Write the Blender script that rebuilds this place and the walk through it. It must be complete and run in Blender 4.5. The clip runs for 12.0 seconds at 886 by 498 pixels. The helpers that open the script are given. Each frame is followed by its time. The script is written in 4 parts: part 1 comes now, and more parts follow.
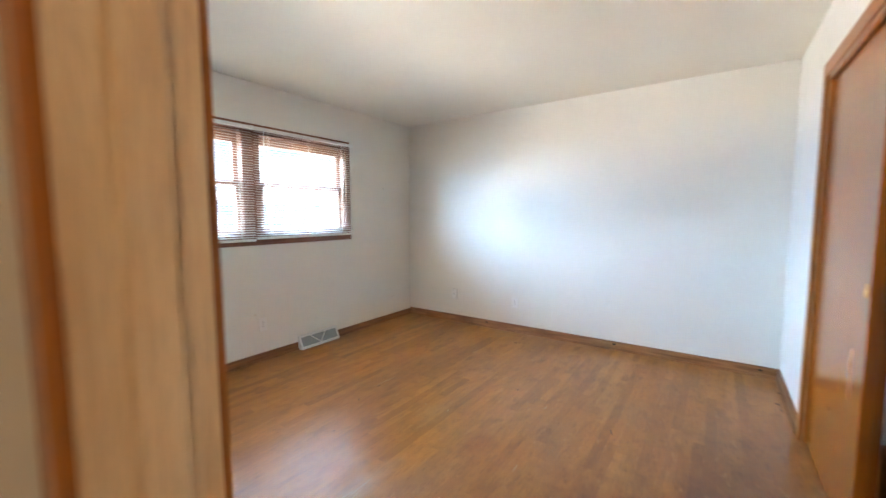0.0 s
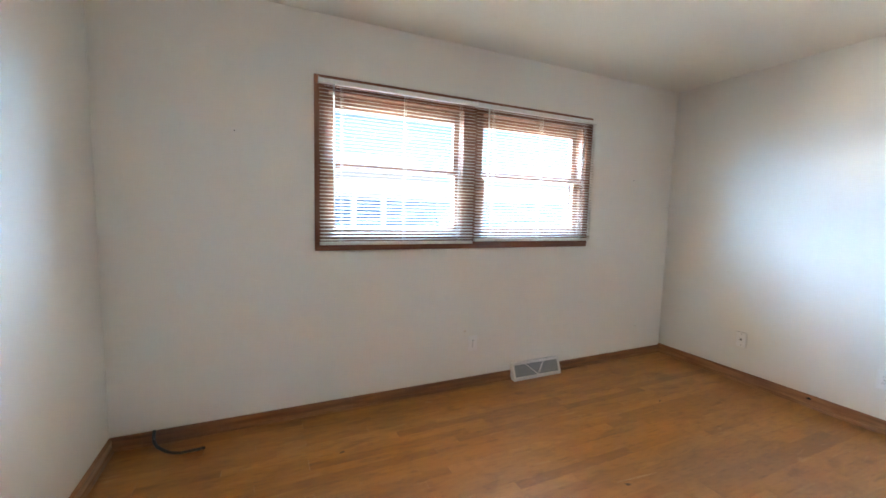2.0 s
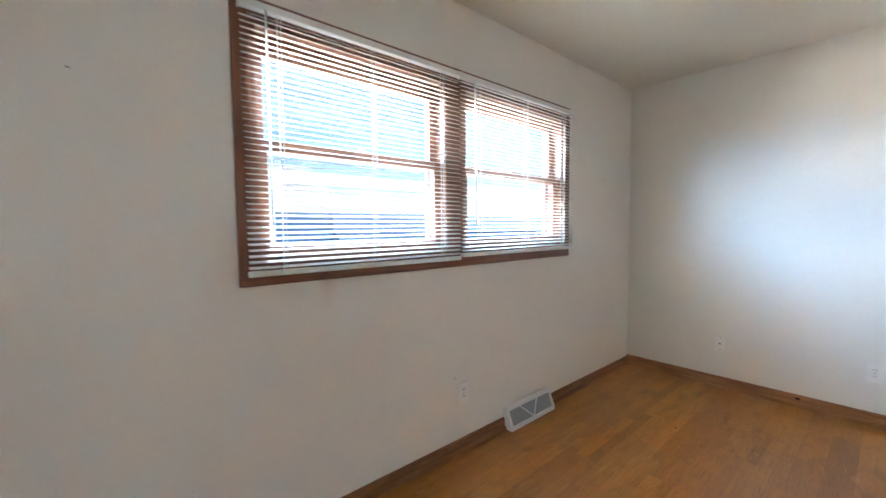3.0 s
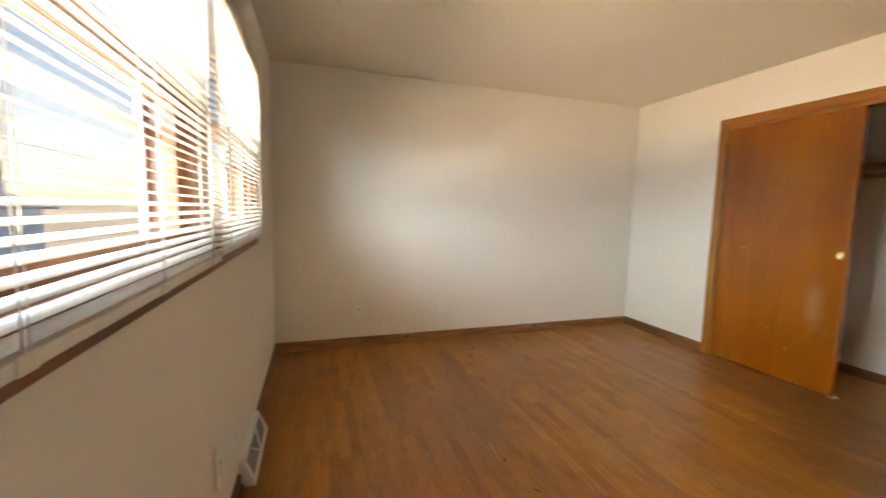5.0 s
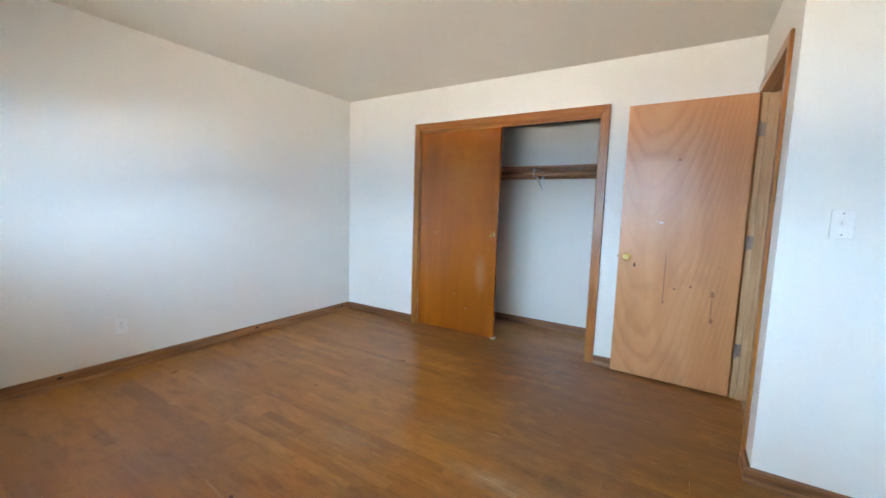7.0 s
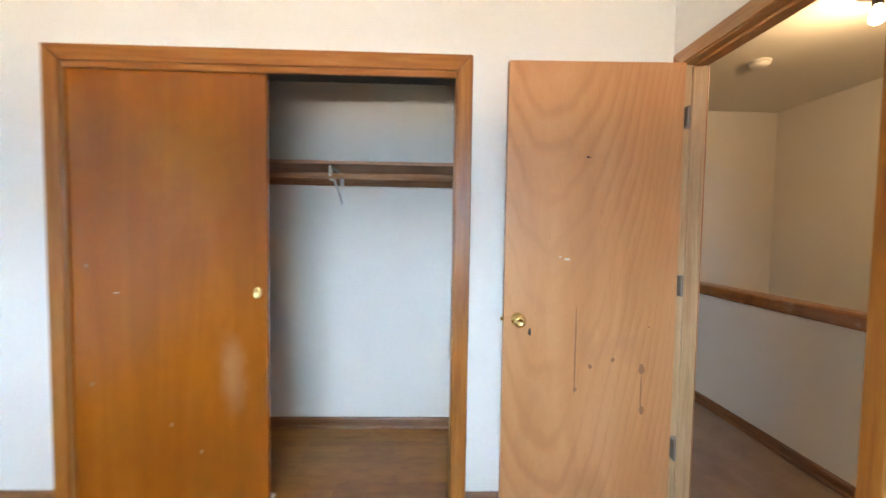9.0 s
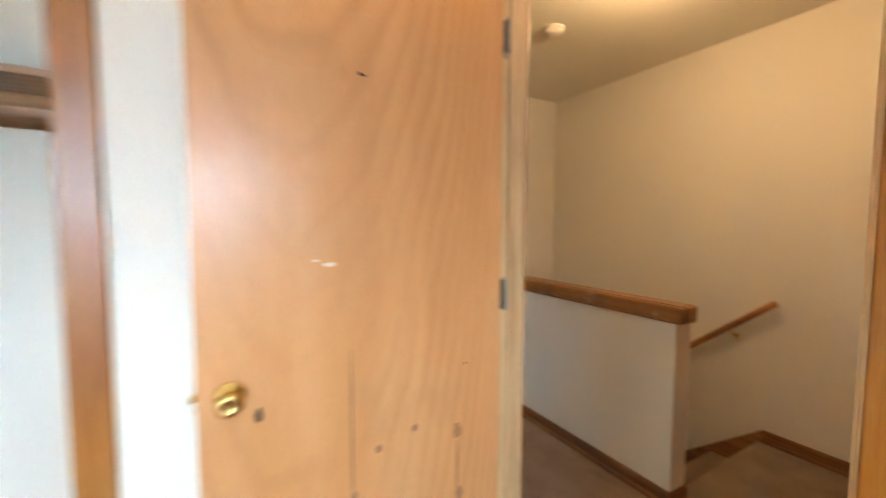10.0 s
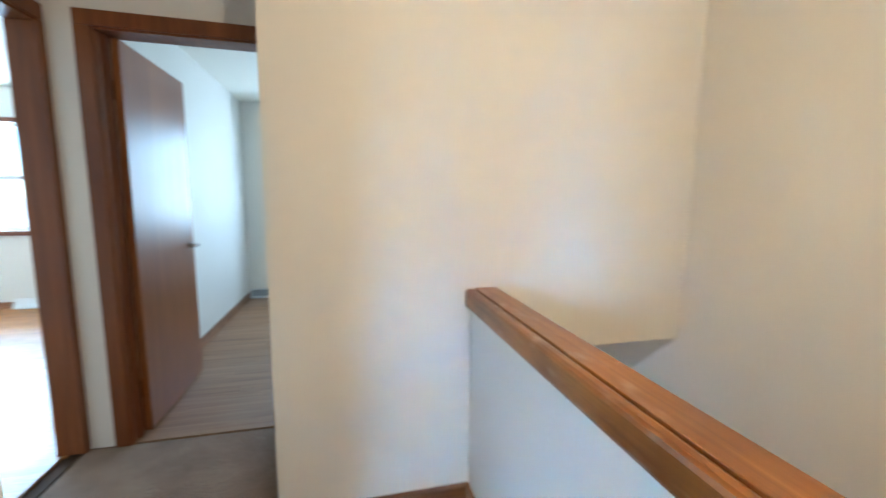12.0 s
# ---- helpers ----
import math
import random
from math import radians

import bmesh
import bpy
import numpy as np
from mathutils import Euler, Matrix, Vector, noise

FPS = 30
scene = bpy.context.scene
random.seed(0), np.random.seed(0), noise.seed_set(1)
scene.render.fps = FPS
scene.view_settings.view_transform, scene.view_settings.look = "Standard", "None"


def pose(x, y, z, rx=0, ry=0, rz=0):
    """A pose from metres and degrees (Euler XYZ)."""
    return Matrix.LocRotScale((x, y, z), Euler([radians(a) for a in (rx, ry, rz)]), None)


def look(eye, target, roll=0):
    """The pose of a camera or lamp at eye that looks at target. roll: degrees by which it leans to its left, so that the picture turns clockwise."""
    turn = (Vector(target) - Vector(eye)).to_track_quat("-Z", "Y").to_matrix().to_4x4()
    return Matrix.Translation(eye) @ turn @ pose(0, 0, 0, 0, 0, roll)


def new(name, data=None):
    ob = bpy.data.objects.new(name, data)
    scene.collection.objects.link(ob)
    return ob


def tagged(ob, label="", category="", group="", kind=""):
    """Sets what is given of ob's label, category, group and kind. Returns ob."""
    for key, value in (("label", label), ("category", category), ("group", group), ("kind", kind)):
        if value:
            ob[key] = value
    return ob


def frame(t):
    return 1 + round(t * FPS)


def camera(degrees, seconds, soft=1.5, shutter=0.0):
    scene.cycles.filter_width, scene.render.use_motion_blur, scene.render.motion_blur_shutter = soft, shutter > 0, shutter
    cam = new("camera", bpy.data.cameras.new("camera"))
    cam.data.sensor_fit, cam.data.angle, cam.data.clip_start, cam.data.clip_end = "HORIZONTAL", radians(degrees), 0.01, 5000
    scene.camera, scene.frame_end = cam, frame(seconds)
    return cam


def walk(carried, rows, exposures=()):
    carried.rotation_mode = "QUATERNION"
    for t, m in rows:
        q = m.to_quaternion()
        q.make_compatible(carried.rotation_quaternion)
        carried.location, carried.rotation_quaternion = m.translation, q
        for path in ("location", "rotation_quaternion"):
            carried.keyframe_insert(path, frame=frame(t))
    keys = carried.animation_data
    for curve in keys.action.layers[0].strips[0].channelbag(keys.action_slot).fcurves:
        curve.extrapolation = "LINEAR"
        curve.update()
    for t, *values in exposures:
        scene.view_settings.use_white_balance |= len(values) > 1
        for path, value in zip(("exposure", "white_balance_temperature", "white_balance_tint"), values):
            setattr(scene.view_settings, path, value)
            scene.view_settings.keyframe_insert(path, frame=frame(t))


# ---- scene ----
cam = camera(97.4, 12.0, shutter=0.4)

PATH = [
    (0, (0.283, 0.459, 1.298), (1.914, 1.604, 1.127), -0.2),
    (0.5, (0.587, 0.621, 1.293), (2.005, 2.019, 1.109), -0.2),
    (1, (0.739, 0.794, 1.301), (1.833, 2.458, 1.115), 0.9),
    (1.5, (0.83, 0.939, 1.283), (1.653, 2.753, 1.101), 1.7),
    (2, (0.773, 1.28, 1.295), (1.597, 3.093, 1.109), 1.4),
    (2.5, (0.704, 1.724, 1.257), (1.686, 3.461, 1.113), 0.4),
    (4.5, (0.666, 3.357, 1.262), (2.656, 3.29, 1.073), 0.7),
    (5, (0.682, 3.427, 1.262), (2.572, 2.804, 1.064), 1.3),
    (5.5, (0.629, 3.424, 1.271), (2.34, 2.411, 1.061), 1.5),
    (6, (0.647, 3.462, 1.248), (2.142, 2.151, 1.034), 2.0),
    (6.5, (0.665, 3.475, 1.257), (1.946, 1.955, 1.036), 2.0),
    (7, (0.808, 3.362, 1.247), (1.86, 1.674, 1.041), 1.8),
    (9, (1.561, 1.799, 1.311), (1.503, -0.198, 1.218), 0.9),
    (9.5, (1.453, 1.375, 1.308), (1.071, -0.586, 1.217), 0.7),
    (10, (1.179, 1.026, 1.29), (0.199, -0.713, 1.162), 0.2),
    (10.5, (0.801, 0.675, 1.273), (-0.731, -0.597, 1.086), -0.4),
    (11, (0.414, 0.396, 1.222), (-1.158, -0.829, 1.056), 0.1),
    (11.2, (0.257, 0.27, 1.235), (-1.232, -1.054, 1.07), 0.7),
    (11.6, (0.014, 0.042, 1.235), (-1.039, -1.648, 1.043), 1.7),
    (11.8, (-0.051, -0.096, 1.267), (-0.81, -1.932, 1.035), 1.3),
    (12, (-0.08, -0.257, 1.286), (-0.549, -2.184, 1.032), 0.6),
]
walk(cam, [(t, look(eye, target, roll)) for t, eye, target, roll in PATH], [(0.0, 1.85, 6450, 12), (1.0, 1.75, 6400, 12), (2.7, 1.67, 6400, 12), (4.3, 1.2, 8100, 13), (5.0, 1.12, 10700, 20), (5.55, 1.12, 9700, 19), (5.95, 1.28, 6950, 14), (6.4, 1.52, 6650, 11), (7.2, 1.45, 6600, 11), (8.8, 1.65, 7300, 15), (9.4, 1.97, 6850, 15), (10.0, 2.08, 8200, 15), (10.5, 2.48, 4800, 0), (11.3, 3.02, 4500, 1), (11.6, 3.08, 4500, 0), (12.0, 3.15, 4950, 3)])

# ---- world, sun, exposure ----
world = bpy.data.worlds.new("sky")
scene.world = world
world.use_nodes = True
wn = world.node_tree.nodes
sky = wn.new("ShaderNodeTexSky")
sky.sky_type = "NISHITA"
sky.sun_disc = False
sky.dust_density, sky.ozone_density = 0.0, 4.0
sky.sun_elevation = radians(48)
sky.sun_rotation = radians(93)
wn["Background"].inputs["Strength"].default_value = 0.07
world.node_tree.links.new(sky.outputs["Color"], wn["Background"].inputs["Color"])
sun = new("sun", bpy.data.lights.new("sun", "SUN"))
sun.data.energy, sun.data.angle, sun.data.color = 3.0, radians(0.5), (1.0, 0.95, 0.87)
sun.matrix_world = look((14.8, -0.8, 16.5), (0, 0, 0))



def window_light(name, m, wide, high, watts, colour):
    """An area lamp outside a window that stands in for the daylight from sky or sunlit ground."""
    ob = new(name, bpy.data.lights.new(name, "AREA"))
    ob.data.shape, ob.data.size, ob.data.size_y, ob.data.energy, ob.data.color = "RECTANGLE", wide, high, watts, colour
    ob.matrix_world = m


window_light("sky_light", look((2.1, 8.4, 3.3), (2.1, 3.8, 1.5)), 26.0, 4.0, 9000.0, (0.46, 0.71, 1.0))
window_light("ground_light", look((2.1, 11.4, -.8), (2.1, 3.8, 1.6)), 18.0, 1.9, 5600.0, (1.0, 0.96, 0.88))
window_light("sky_light_far", pose(4.08, -5.85, 1.5, 90), 1.4, 1.2, 28.0, (0.76, 0.91, 1.0))
window_light("sky_light_small", pose(0, -5.85, 1.5, 90), 1.1, 1.2, 6.0, (0.82, 0.94, 1.0))

# ---- materials ----


def base_material(name, rough=0.5, metal=0.0):
    m = bpy.data.materials.new(name)
    m.use_nodes = True
    b = m.node_tree.nodes["Principled BSDF"]
    b.inputs["Roughness"].default_value = rough
    b.inputs["Metallic"].default_value = metal
    return m, m.node_tree.nodes, m.node_tree.links, b


def ramp(nodes, stops):
    r = nodes.new("ShaderNodeValToRGB")
    while len(r.color_ramp.elements) < len(stops):
        r.color_ramp.elements.new(0.5)
    for e, (p, c) in zip(r.color_ramp.elements, stops):
        e.position, e.color = p, (*c, 1)
    return r


def paint(name, col, rough=0.6, bump=0.06, spread=0.04):
    """Rolled wall paint: fine stipple, faint roller clouds and scuffs."""
    m, n, l, b = base_material(name, rough)
    co = n.new("ShaderNodeTexCoord")
    big = n.new("ShaderNodeTexNoise")
    big.inputs["Scale"].default_value, big.inputs["Detail"].default_value = 1.3, 6
    l.new(co.outputs["Object"], big.inputs["Vector"])
    r = ramp(n, [(0.3, tuple(c * (1 - spread) for c in col)), (0.7, col)])
    l.new(big.outputs["Fac"], r.inputs["Fac"])
    l.new(r.outputs["Color"], b.inputs["Base Color"])
    fine = n.new("ShaderNodeTexNoise")
    fine.inputs["Scale"].default_value, fine.inputs["Detail"].default_value = 260, 3
    l.new(co.outputs["Object"], fine.inputs["Vector"])
    bp = n.new("ShaderNodeBump")
    bp.inputs["Strength"].default_value, bp.inputs["Distance"].default_value = bump, 0.002
    l.new(fine.outputs["Fac"], bp.inputs["Height"])
    l.new(bp.outputs["Normal"], b.inputs["Normal"])
    return m


def wood(name, dark, mid, light, axis=0, rough=0.38, scale=1.0, figure=0.0, vary=0.0, stain=None, coat=0.0, pores=0.4, flame=0.0, bump=0.12, gloss=0.06, along=0.55, detail=9, spots=()):
    """Wood with grain along an axis, pores, slow colour drift, per-piece variation, optional dark stains and placed
    spots of painted sheen.
    """
    m, n, l, b = base_material(name, rough)
    co = n.new("ShaderNodeTexCoord")
    info = n.new("ShaderNodeObjectInfo")
    geo = n.new("ShaderNodeNewGeometry")
    add = n.new("ShaderNodeMath")
    add.operation = "ADD"
    l.new(info.outputs["Random"], add.inputs[0])
    l.new(geo.outputs["Random Per Island"], add.inputs[1])
    frac = n.new("ShaderNodeMath")
    frac.operation = "FRACT"
    l.new(add.outputs[0], frac.inputs[0])
    shift = n.new("ShaderNodeVectorMath")
    shift.operation = "ADD"
    mul = n.new("ShaderNodeMath")
    mul.operation = "MULTIPLY"
    mul.inputs[1].default_value = 23.0 if vary else 0.0
    l.new(frac.outputs[0], mul.inputs[0])
    l.new(co.outputs["Object"], shift.inputs[0])
    l.new(mul.outputs[0], shift.inputs[1])
    mp = n.new("ShaderNodeMapping")
    s = [9.0 * scale] * 3
    s[axis] = along * scale
    mp.inputs["Scale"].default_value = s
    l.new(shift.outputs[0], mp.inputs["Vector"])
    g = n.new("ShaderNodeTexNoise")
    g.inputs["Scale"].default_value, g.inputs["Detail"].default_value, g.inputs["Distortion"].default_value = 3.0, detail, 0.6 + figure
    l.new(mp.outputs["Vector"], g.inputs["Vector"])
    r = ramp(n, [(0.28, dark), (0.5, mid), (0.72, light)])
    l.new(g.outputs["Fac"], r.inputs["Fac"])
    pore = n.new("ShaderNodeTexNoise")
    pore.inputs["Scale"].default_value, pore.inputs["Detail"].default_value = 30.0, 4
    l.new(mp.outputs["Vector"], pore.inputs["Vector"])
    pr = ramp(n, [(0.35, (0.72, 0.72, 0.72)), (0.5, (1, 1, 1))])
    l.new(pore.outputs["Fac"], pr.inputs["Fac"])
    mix = n.new("ShaderNodeMix")
    mix.data_type, mix.blend_type = "RGBA", "MULTIPLY"
    mix.inputs["Factor"].default_value = pores
    l.new(r.outputs["Color"], mix.inputs["A"])
    l.new(pr.outputs["Color"], mix.inputs["B"])
    out = mix.outputs["Result"]
    if flame:
        wm = n.new("ShaderNodeMapping")
        ws = [2.3, 2.3, 2.3]
        ws[axis] = 0.62
        wm.inputs["Scale"].default_value = ws
        l.new(co.outputs["Object"], wm.inputs["Vector"])
        wv = n.new("ShaderNodeTexNoise")
        wv.inputs["Scale"].default_value, wv.inputs["Detail"].default_value, wv.inputs["Distortion"].default_value = 1.1, 1.6, 0.4
        l.new(wm.outputs["Vector"], wv.inputs["Vector"])
        up = n.new("ShaderNodeMath")
        up.operation = "MULTIPLY"
        up.inputs[1].default_value = 75.0
        l.new(wv.outputs["Fac"], up.inputs[0])
        si = n.new("ShaderNodeMath")
        si.operation = "SINE"
        l.new(up.outputs[0], si.inputs[0])
        fr_ = n.new("ShaderNodeMapRange")
        fr_.inputs["From Min"].default_value = -1.0
        fr_.inputs["To Min"].default_value, fr_.inputs["To Max"].default_value = 1 - flame, 1.0
        l.new(si.outputs[0], fr_.inputs["Value"])
        m3 = n.new("ShaderNodeMix")
        m3.data_type, m3.blend_type = "RGBA", "MULTIPLY"
        m3.inputs["Factor"].default_value = 1.0
        l.new(out, m3.inputs["A"])
        l.new(fr_.outputs[0], m3.inputs["B"])
        out = m3.outputs["Result"]
    if vary:
        hs = n.new("ShaderNodeHueSaturation")
        rng = n.new("ShaderNodeMapRange")
        rng.inputs["To Min"].default_value, rng.inputs["To Max"].default_value = 1 - vary, 1 + vary
        l.new(frac.outputs[0], rng.inputs["Value"])
        l.new(rng.outputs[0], hs.inputs["Value"])
        l.new(out, hs.inputs["Color"])
        out = hs.outputs["Color"]
    for st in ([stain] if stain and not isinstance(stain, list) else stain or []):
        geo2 = n.new("ShaderNodeTexNoise")
        geo2.inputs["Scale"].default_value, geo2.inputs["Detail"].default_value = st[0], 3
        sm = n.new("ShaderNodeMapping")
        ss = [1.6, 1.6, 1.6]
        ss[axis] = 0.45 if len(st) < 5 else st[4]
        sm.inputs["Scale"].default_value = ss
        l.new(geo.outputs["Position"], sm.inputs["Vector"])
        l.new(sm.outputs["Vector"], geo2.inputs["Vector"])
        f = n.new("ShaderNodeMapRange")
        f.interpolation_type = "SMOOTHSTEP"
        f.inputs["From Min"].default_value, f.inputs["From Max"].default_value = st[1] - 0.12, st[1] + 0.2
        f.inputs["To Max"].default_value = st[3]
        l.new(geo2.outputs["Fac"], f.inputs["Value"])
        m2 = n.new("ShaderNodeMix")
        m2.data_type, m2.blend_type = "RGBA", "MIX"
        l.new(f.outputs[0], m2.inputs["Factor"])
        l.new(out, m2.inputs["A"])
        m2.inputs["B"].default_value = (*st[2], 1)
        out = m2.outputs["Result"]
    for spot in spots:
        out = patch(n, l, out, *spot)
    l.new(out, b.inputs["Base Color"])
    rr = n.new("ShaderNodeMapRange")
    rr.inputs["To Min"].default_value, rr.inputs["To Max"].default_value = rough - gloss, rough + gloss
    slow = n.new("ShaderNodeTexNoise")
    slow.inputs["Scale"].default_value, slow.inputs["Detail"].default_value = 3.5, 5
    l.new(geo.outputs["Position"], slow.inputs["Vector"])
    l.new(slow.outputs["Fac"], rr.inputs["Value"])
    l.new(rr.outputs[0], b.inputs["Roughness"])
    b.inputs["Coat Weight"].default_value = coat
    b.inputs["Coat Roughness"].default_value = 0.25
    bp = n.new("ShaderNodeBump")
    bp.inputs["Strength"].default_value, bp.inputs["Distance"].default_value = bump, 0.001
    l.new(pore.outputs["Fac"], bp.inputs["Height"])
    l.new(bp.outputs["Normal"], b.inputs["Normal"])
    return m


def patch(n, l, out, at, radii, colour, strength, rag=0.55, scale=9.0):
    """Mixes a ragged stain, a worn spot, or painted sheen or dimness, with a place of its own over a colour; returns
    the new colour.
    """
    geo = n.new("ShaderNodeNewGeometry")
    mp = n.new("ShaderNodeMapping")
    mp.vector_type = "TEXTURE"
    mp.inputs["Location"].default_value, mp.inputs["Scale"].default_value = at, radii
    l.new(geo.outputs["Position"], mp.inputs["Vector"])
    far = n.new("ShaderNodeVectorMath")
    far.operation = "LENGTH"
    l.new(mp.outputs["Vector"], far.inputs[0])
    t = n.new("ShaderNodeTexNoise")
    t.inputs["Scale"].default_value, t.inputs["Detail"].default_value = scale, 6
    l.new(geo.outputs["Position"], t.inputs["Vector"])
    rg = n.new("ShaderNodeMath")
    rg.operation = "MULTIPLY_ADD"
    rg.inputs[1].default_value = rag * 2
    l.new(t.outputs["Fac"], rg.inputs[0])
    l.new(far.outputs["Value"], rg.inputs[2])
    f = n.new("ShaderNodeMapRange")
    f.interpolation_type = "SMOOTHSTEP"
    f.inputs["From Min"].default_value, f.inputs["From Max"].default_value = 0.05 + rag, 1.15 + rag
    f.inputs["To Min"].default_value, f.inputs["To Max"].default_value = strength, 0.0
    l.new(rg.outputs[0], f.inputs["Value"])
    mx = n.new("ShaderNodeMix")
    mx.data_type = "RGBA"
    l.new(f.outputs[0], mx.inputs["Factor"])
    l.new(out, mx.inputs["A"])
    mx.inputs["B"].default_value = (*colour, 1)
    return mx.outputs["Result"]


def noise_at(n, l, vector, stretch, scale, detail, distort=0.0):
    mp = n.new("ShaderNodeMapping")
    mp.inputs["Scale"].default_value = stretch
    l.new(vector, mp.inputs["Vector"])
    t = n.new("ShaderNodeTexNoise")
    t.inputs["Scale"].default_value, t.inputs["Detail"].default_value, t.inputs["Distortion"].default_value = scale, detail, distort
    l.new(mp.outputs["Vector"], t.inputs["Vector"])
    return t.outputs["Fac"]


def blend(n, l, out, fac, lo, hi, colour, strength, mode="MIX"):
    """Mixes a colour over out where fac rises from lo to hi."""
    f = n.new("ShaderNodeMapRange")
    f.interpolation_type = "SMOOTHSTEP"
    f.inputs["From Min"].default_value, f.inputs["From Max"].default_value, f.inputs["To Max"].default_value = lo, hi, strength
    l.new(fac, f.inputs["Value"])
    mx = n.new("ShaderNodeMix")
    mx.data_type, mx.blend_type = "RGBA", mode
    l.new(f.outputs[0], mx.inputs["Factor"])
    l.new(out, mx.inputs["A"])
    mx.inputs["B"].default_value = (*colour, 1)
    return mx.outputs["Result"]


def oak_floor_material():
    """Old varnished oak strips: tone by strip, soft grain, traffic wear, dark smudges and stains, dimness painted near
    the door and closet.
    """
    m, n, l, b = base_material("oak_strip", 0.32)
    geo = n.new("ShaderNodeNewGeometry")
    pos = geo.outputs["Position"]
    info = n.new("ShaderNodeObjectInfo")
    add = n.new("ShaderNodeMath")
    add.operation = "ADD"
    l.new(info.outputs["Random"], add.inputs[0])
    l.new(geo.outputs["Random Per Island"], add.inputs[1])
    fr = n.new("ShaderNodeMath")
    fr.operation = "FRACT"
    l.new(add.outputs[0], fr.inputs[0])
    mul = n.new("ShaderNodeMath")
    mul.operation = "MULTIPLY"
    mul.inputs[1].default_value = 31.0
    l.new(fr.outputs[0], mul.inputs[0])
    own = n.new("ShaderNodeVectorMath")
    own.operation = "ADD"
    l.new(pos, own.inputs[0])
    l.new(mul.outputs[0], own.inputs[1])
    tone = ramp(n, [(0.0, (0.26, 0.090, 0.012)), (0.2, (0.345, 0.126, 0.017)), (0.5, (0.375, 0.142, 0.020)), (0.8, (0.41, 0.162, 0.026)), (1.0, (0.45, 0.190, 0.036))])
    l.new(fr.outputs[0], tone.inputs["Fac"])
    out = tone.outputs["Color"]
    grain = noise_at(n, l, own.outputs[0], (1.0, 16.0, 1.0), 5.0, 6, 0.8)
    out = blend(n, l, out, grain, 0.50, 0.72, (0.19, 0.072, 0.017), 0.45)
    wear = noise_at(n, l, pos, (0.75, 1.3, 1.0), 1.5, 7, 0.3)
    out = blend(n, l, out, wear, 0.40, 0.72, (0.33, 0.150, 0.050), 0.6)
    warm = noise_at(n, l, pos, (0.8, 1.5, 1.0), 2.1, 4, 0.4)
    out = blend(n, l, out, warm, 0.44, 0.82, (0.36, 0.112, 0.011), 0.55)
    smudge = noise_at(n, l, own.outputs[0], (1.0, 3.2, 1.0), 3.4, 5, 0.5)
    out = blend(n, l, out, smudge, 0.50, 0.78, (0.150, 0.052, 0.012), 0.6)
    cloud = noise_at(n, l, pos, (1.0, 1.8, 1.0), 6.0, 6, 0.6)
    out = blend(n, l, out, cloud, 0.46, 0.80, (0.165, 0.058, 0.014), 0.45)
    # the last two broad patches paint the dimmer light near door and closet
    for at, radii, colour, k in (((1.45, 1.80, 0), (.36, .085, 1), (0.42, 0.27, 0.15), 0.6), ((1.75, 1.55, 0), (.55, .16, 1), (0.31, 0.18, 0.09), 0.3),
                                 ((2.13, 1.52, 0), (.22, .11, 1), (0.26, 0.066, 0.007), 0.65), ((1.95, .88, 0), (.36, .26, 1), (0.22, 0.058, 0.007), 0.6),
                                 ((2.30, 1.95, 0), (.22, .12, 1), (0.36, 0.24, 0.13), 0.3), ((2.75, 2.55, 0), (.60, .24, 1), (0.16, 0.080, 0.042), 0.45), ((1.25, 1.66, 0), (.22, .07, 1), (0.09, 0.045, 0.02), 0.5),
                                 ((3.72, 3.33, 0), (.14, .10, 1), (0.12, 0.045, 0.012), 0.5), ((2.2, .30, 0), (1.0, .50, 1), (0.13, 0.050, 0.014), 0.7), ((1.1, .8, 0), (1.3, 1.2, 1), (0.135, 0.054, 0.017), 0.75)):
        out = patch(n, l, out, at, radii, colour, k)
    fine = noise_at(n, l, own.outputs[0], (2.0, 40.0, 1.0), 9.0, 3)
    out = blend(n, l, out, fine, 0.55, 0.75, (0.55, 0.48, 0.42), 0.5, "MULTIPLY")
    worn = noise_at(n, l, pos, (1.0, 7.0, 1.0), 13.0, 8, 0.5)
    out = blend(n, l, out, worn, 0.53, 0.70, (0.6, 0.52, 0.45), 0.55, "MULTIPLY")
    rub = noise_at(n, l, pos, (1.0, 5.0, 1.0), 8.0, 9, 0.8)
    out = blend(n, l, out, rub, 0.60, 0.74, (0.46, 0.25, 0.10), 0.4)
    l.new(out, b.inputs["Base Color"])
    rr = n.new("ShaderNodeMapRange")
    rr.inputs["From Min"].default_value, rr.inputs["From Max"].default_value = 0.35, 0.7
    rr.inputs["To Min"].default_value, rr.inputs["To Max"].default_value = 0.30, 0.46
    l.new(wear, rr.inputs["Value"])
    l.new(rr.outputs[0], b.inputs["Roughness"])
    bp = n.new("ShaderNodeBump")
    bp.inputs["Strength"].default_value, bp.inputs["Distance"].default_value = 0.10, 0.001
    l.new(cloud, bp.inputs["Height"])
    l.new(bp.outputs["Normal"], b.inputs["Normal"])
    return m


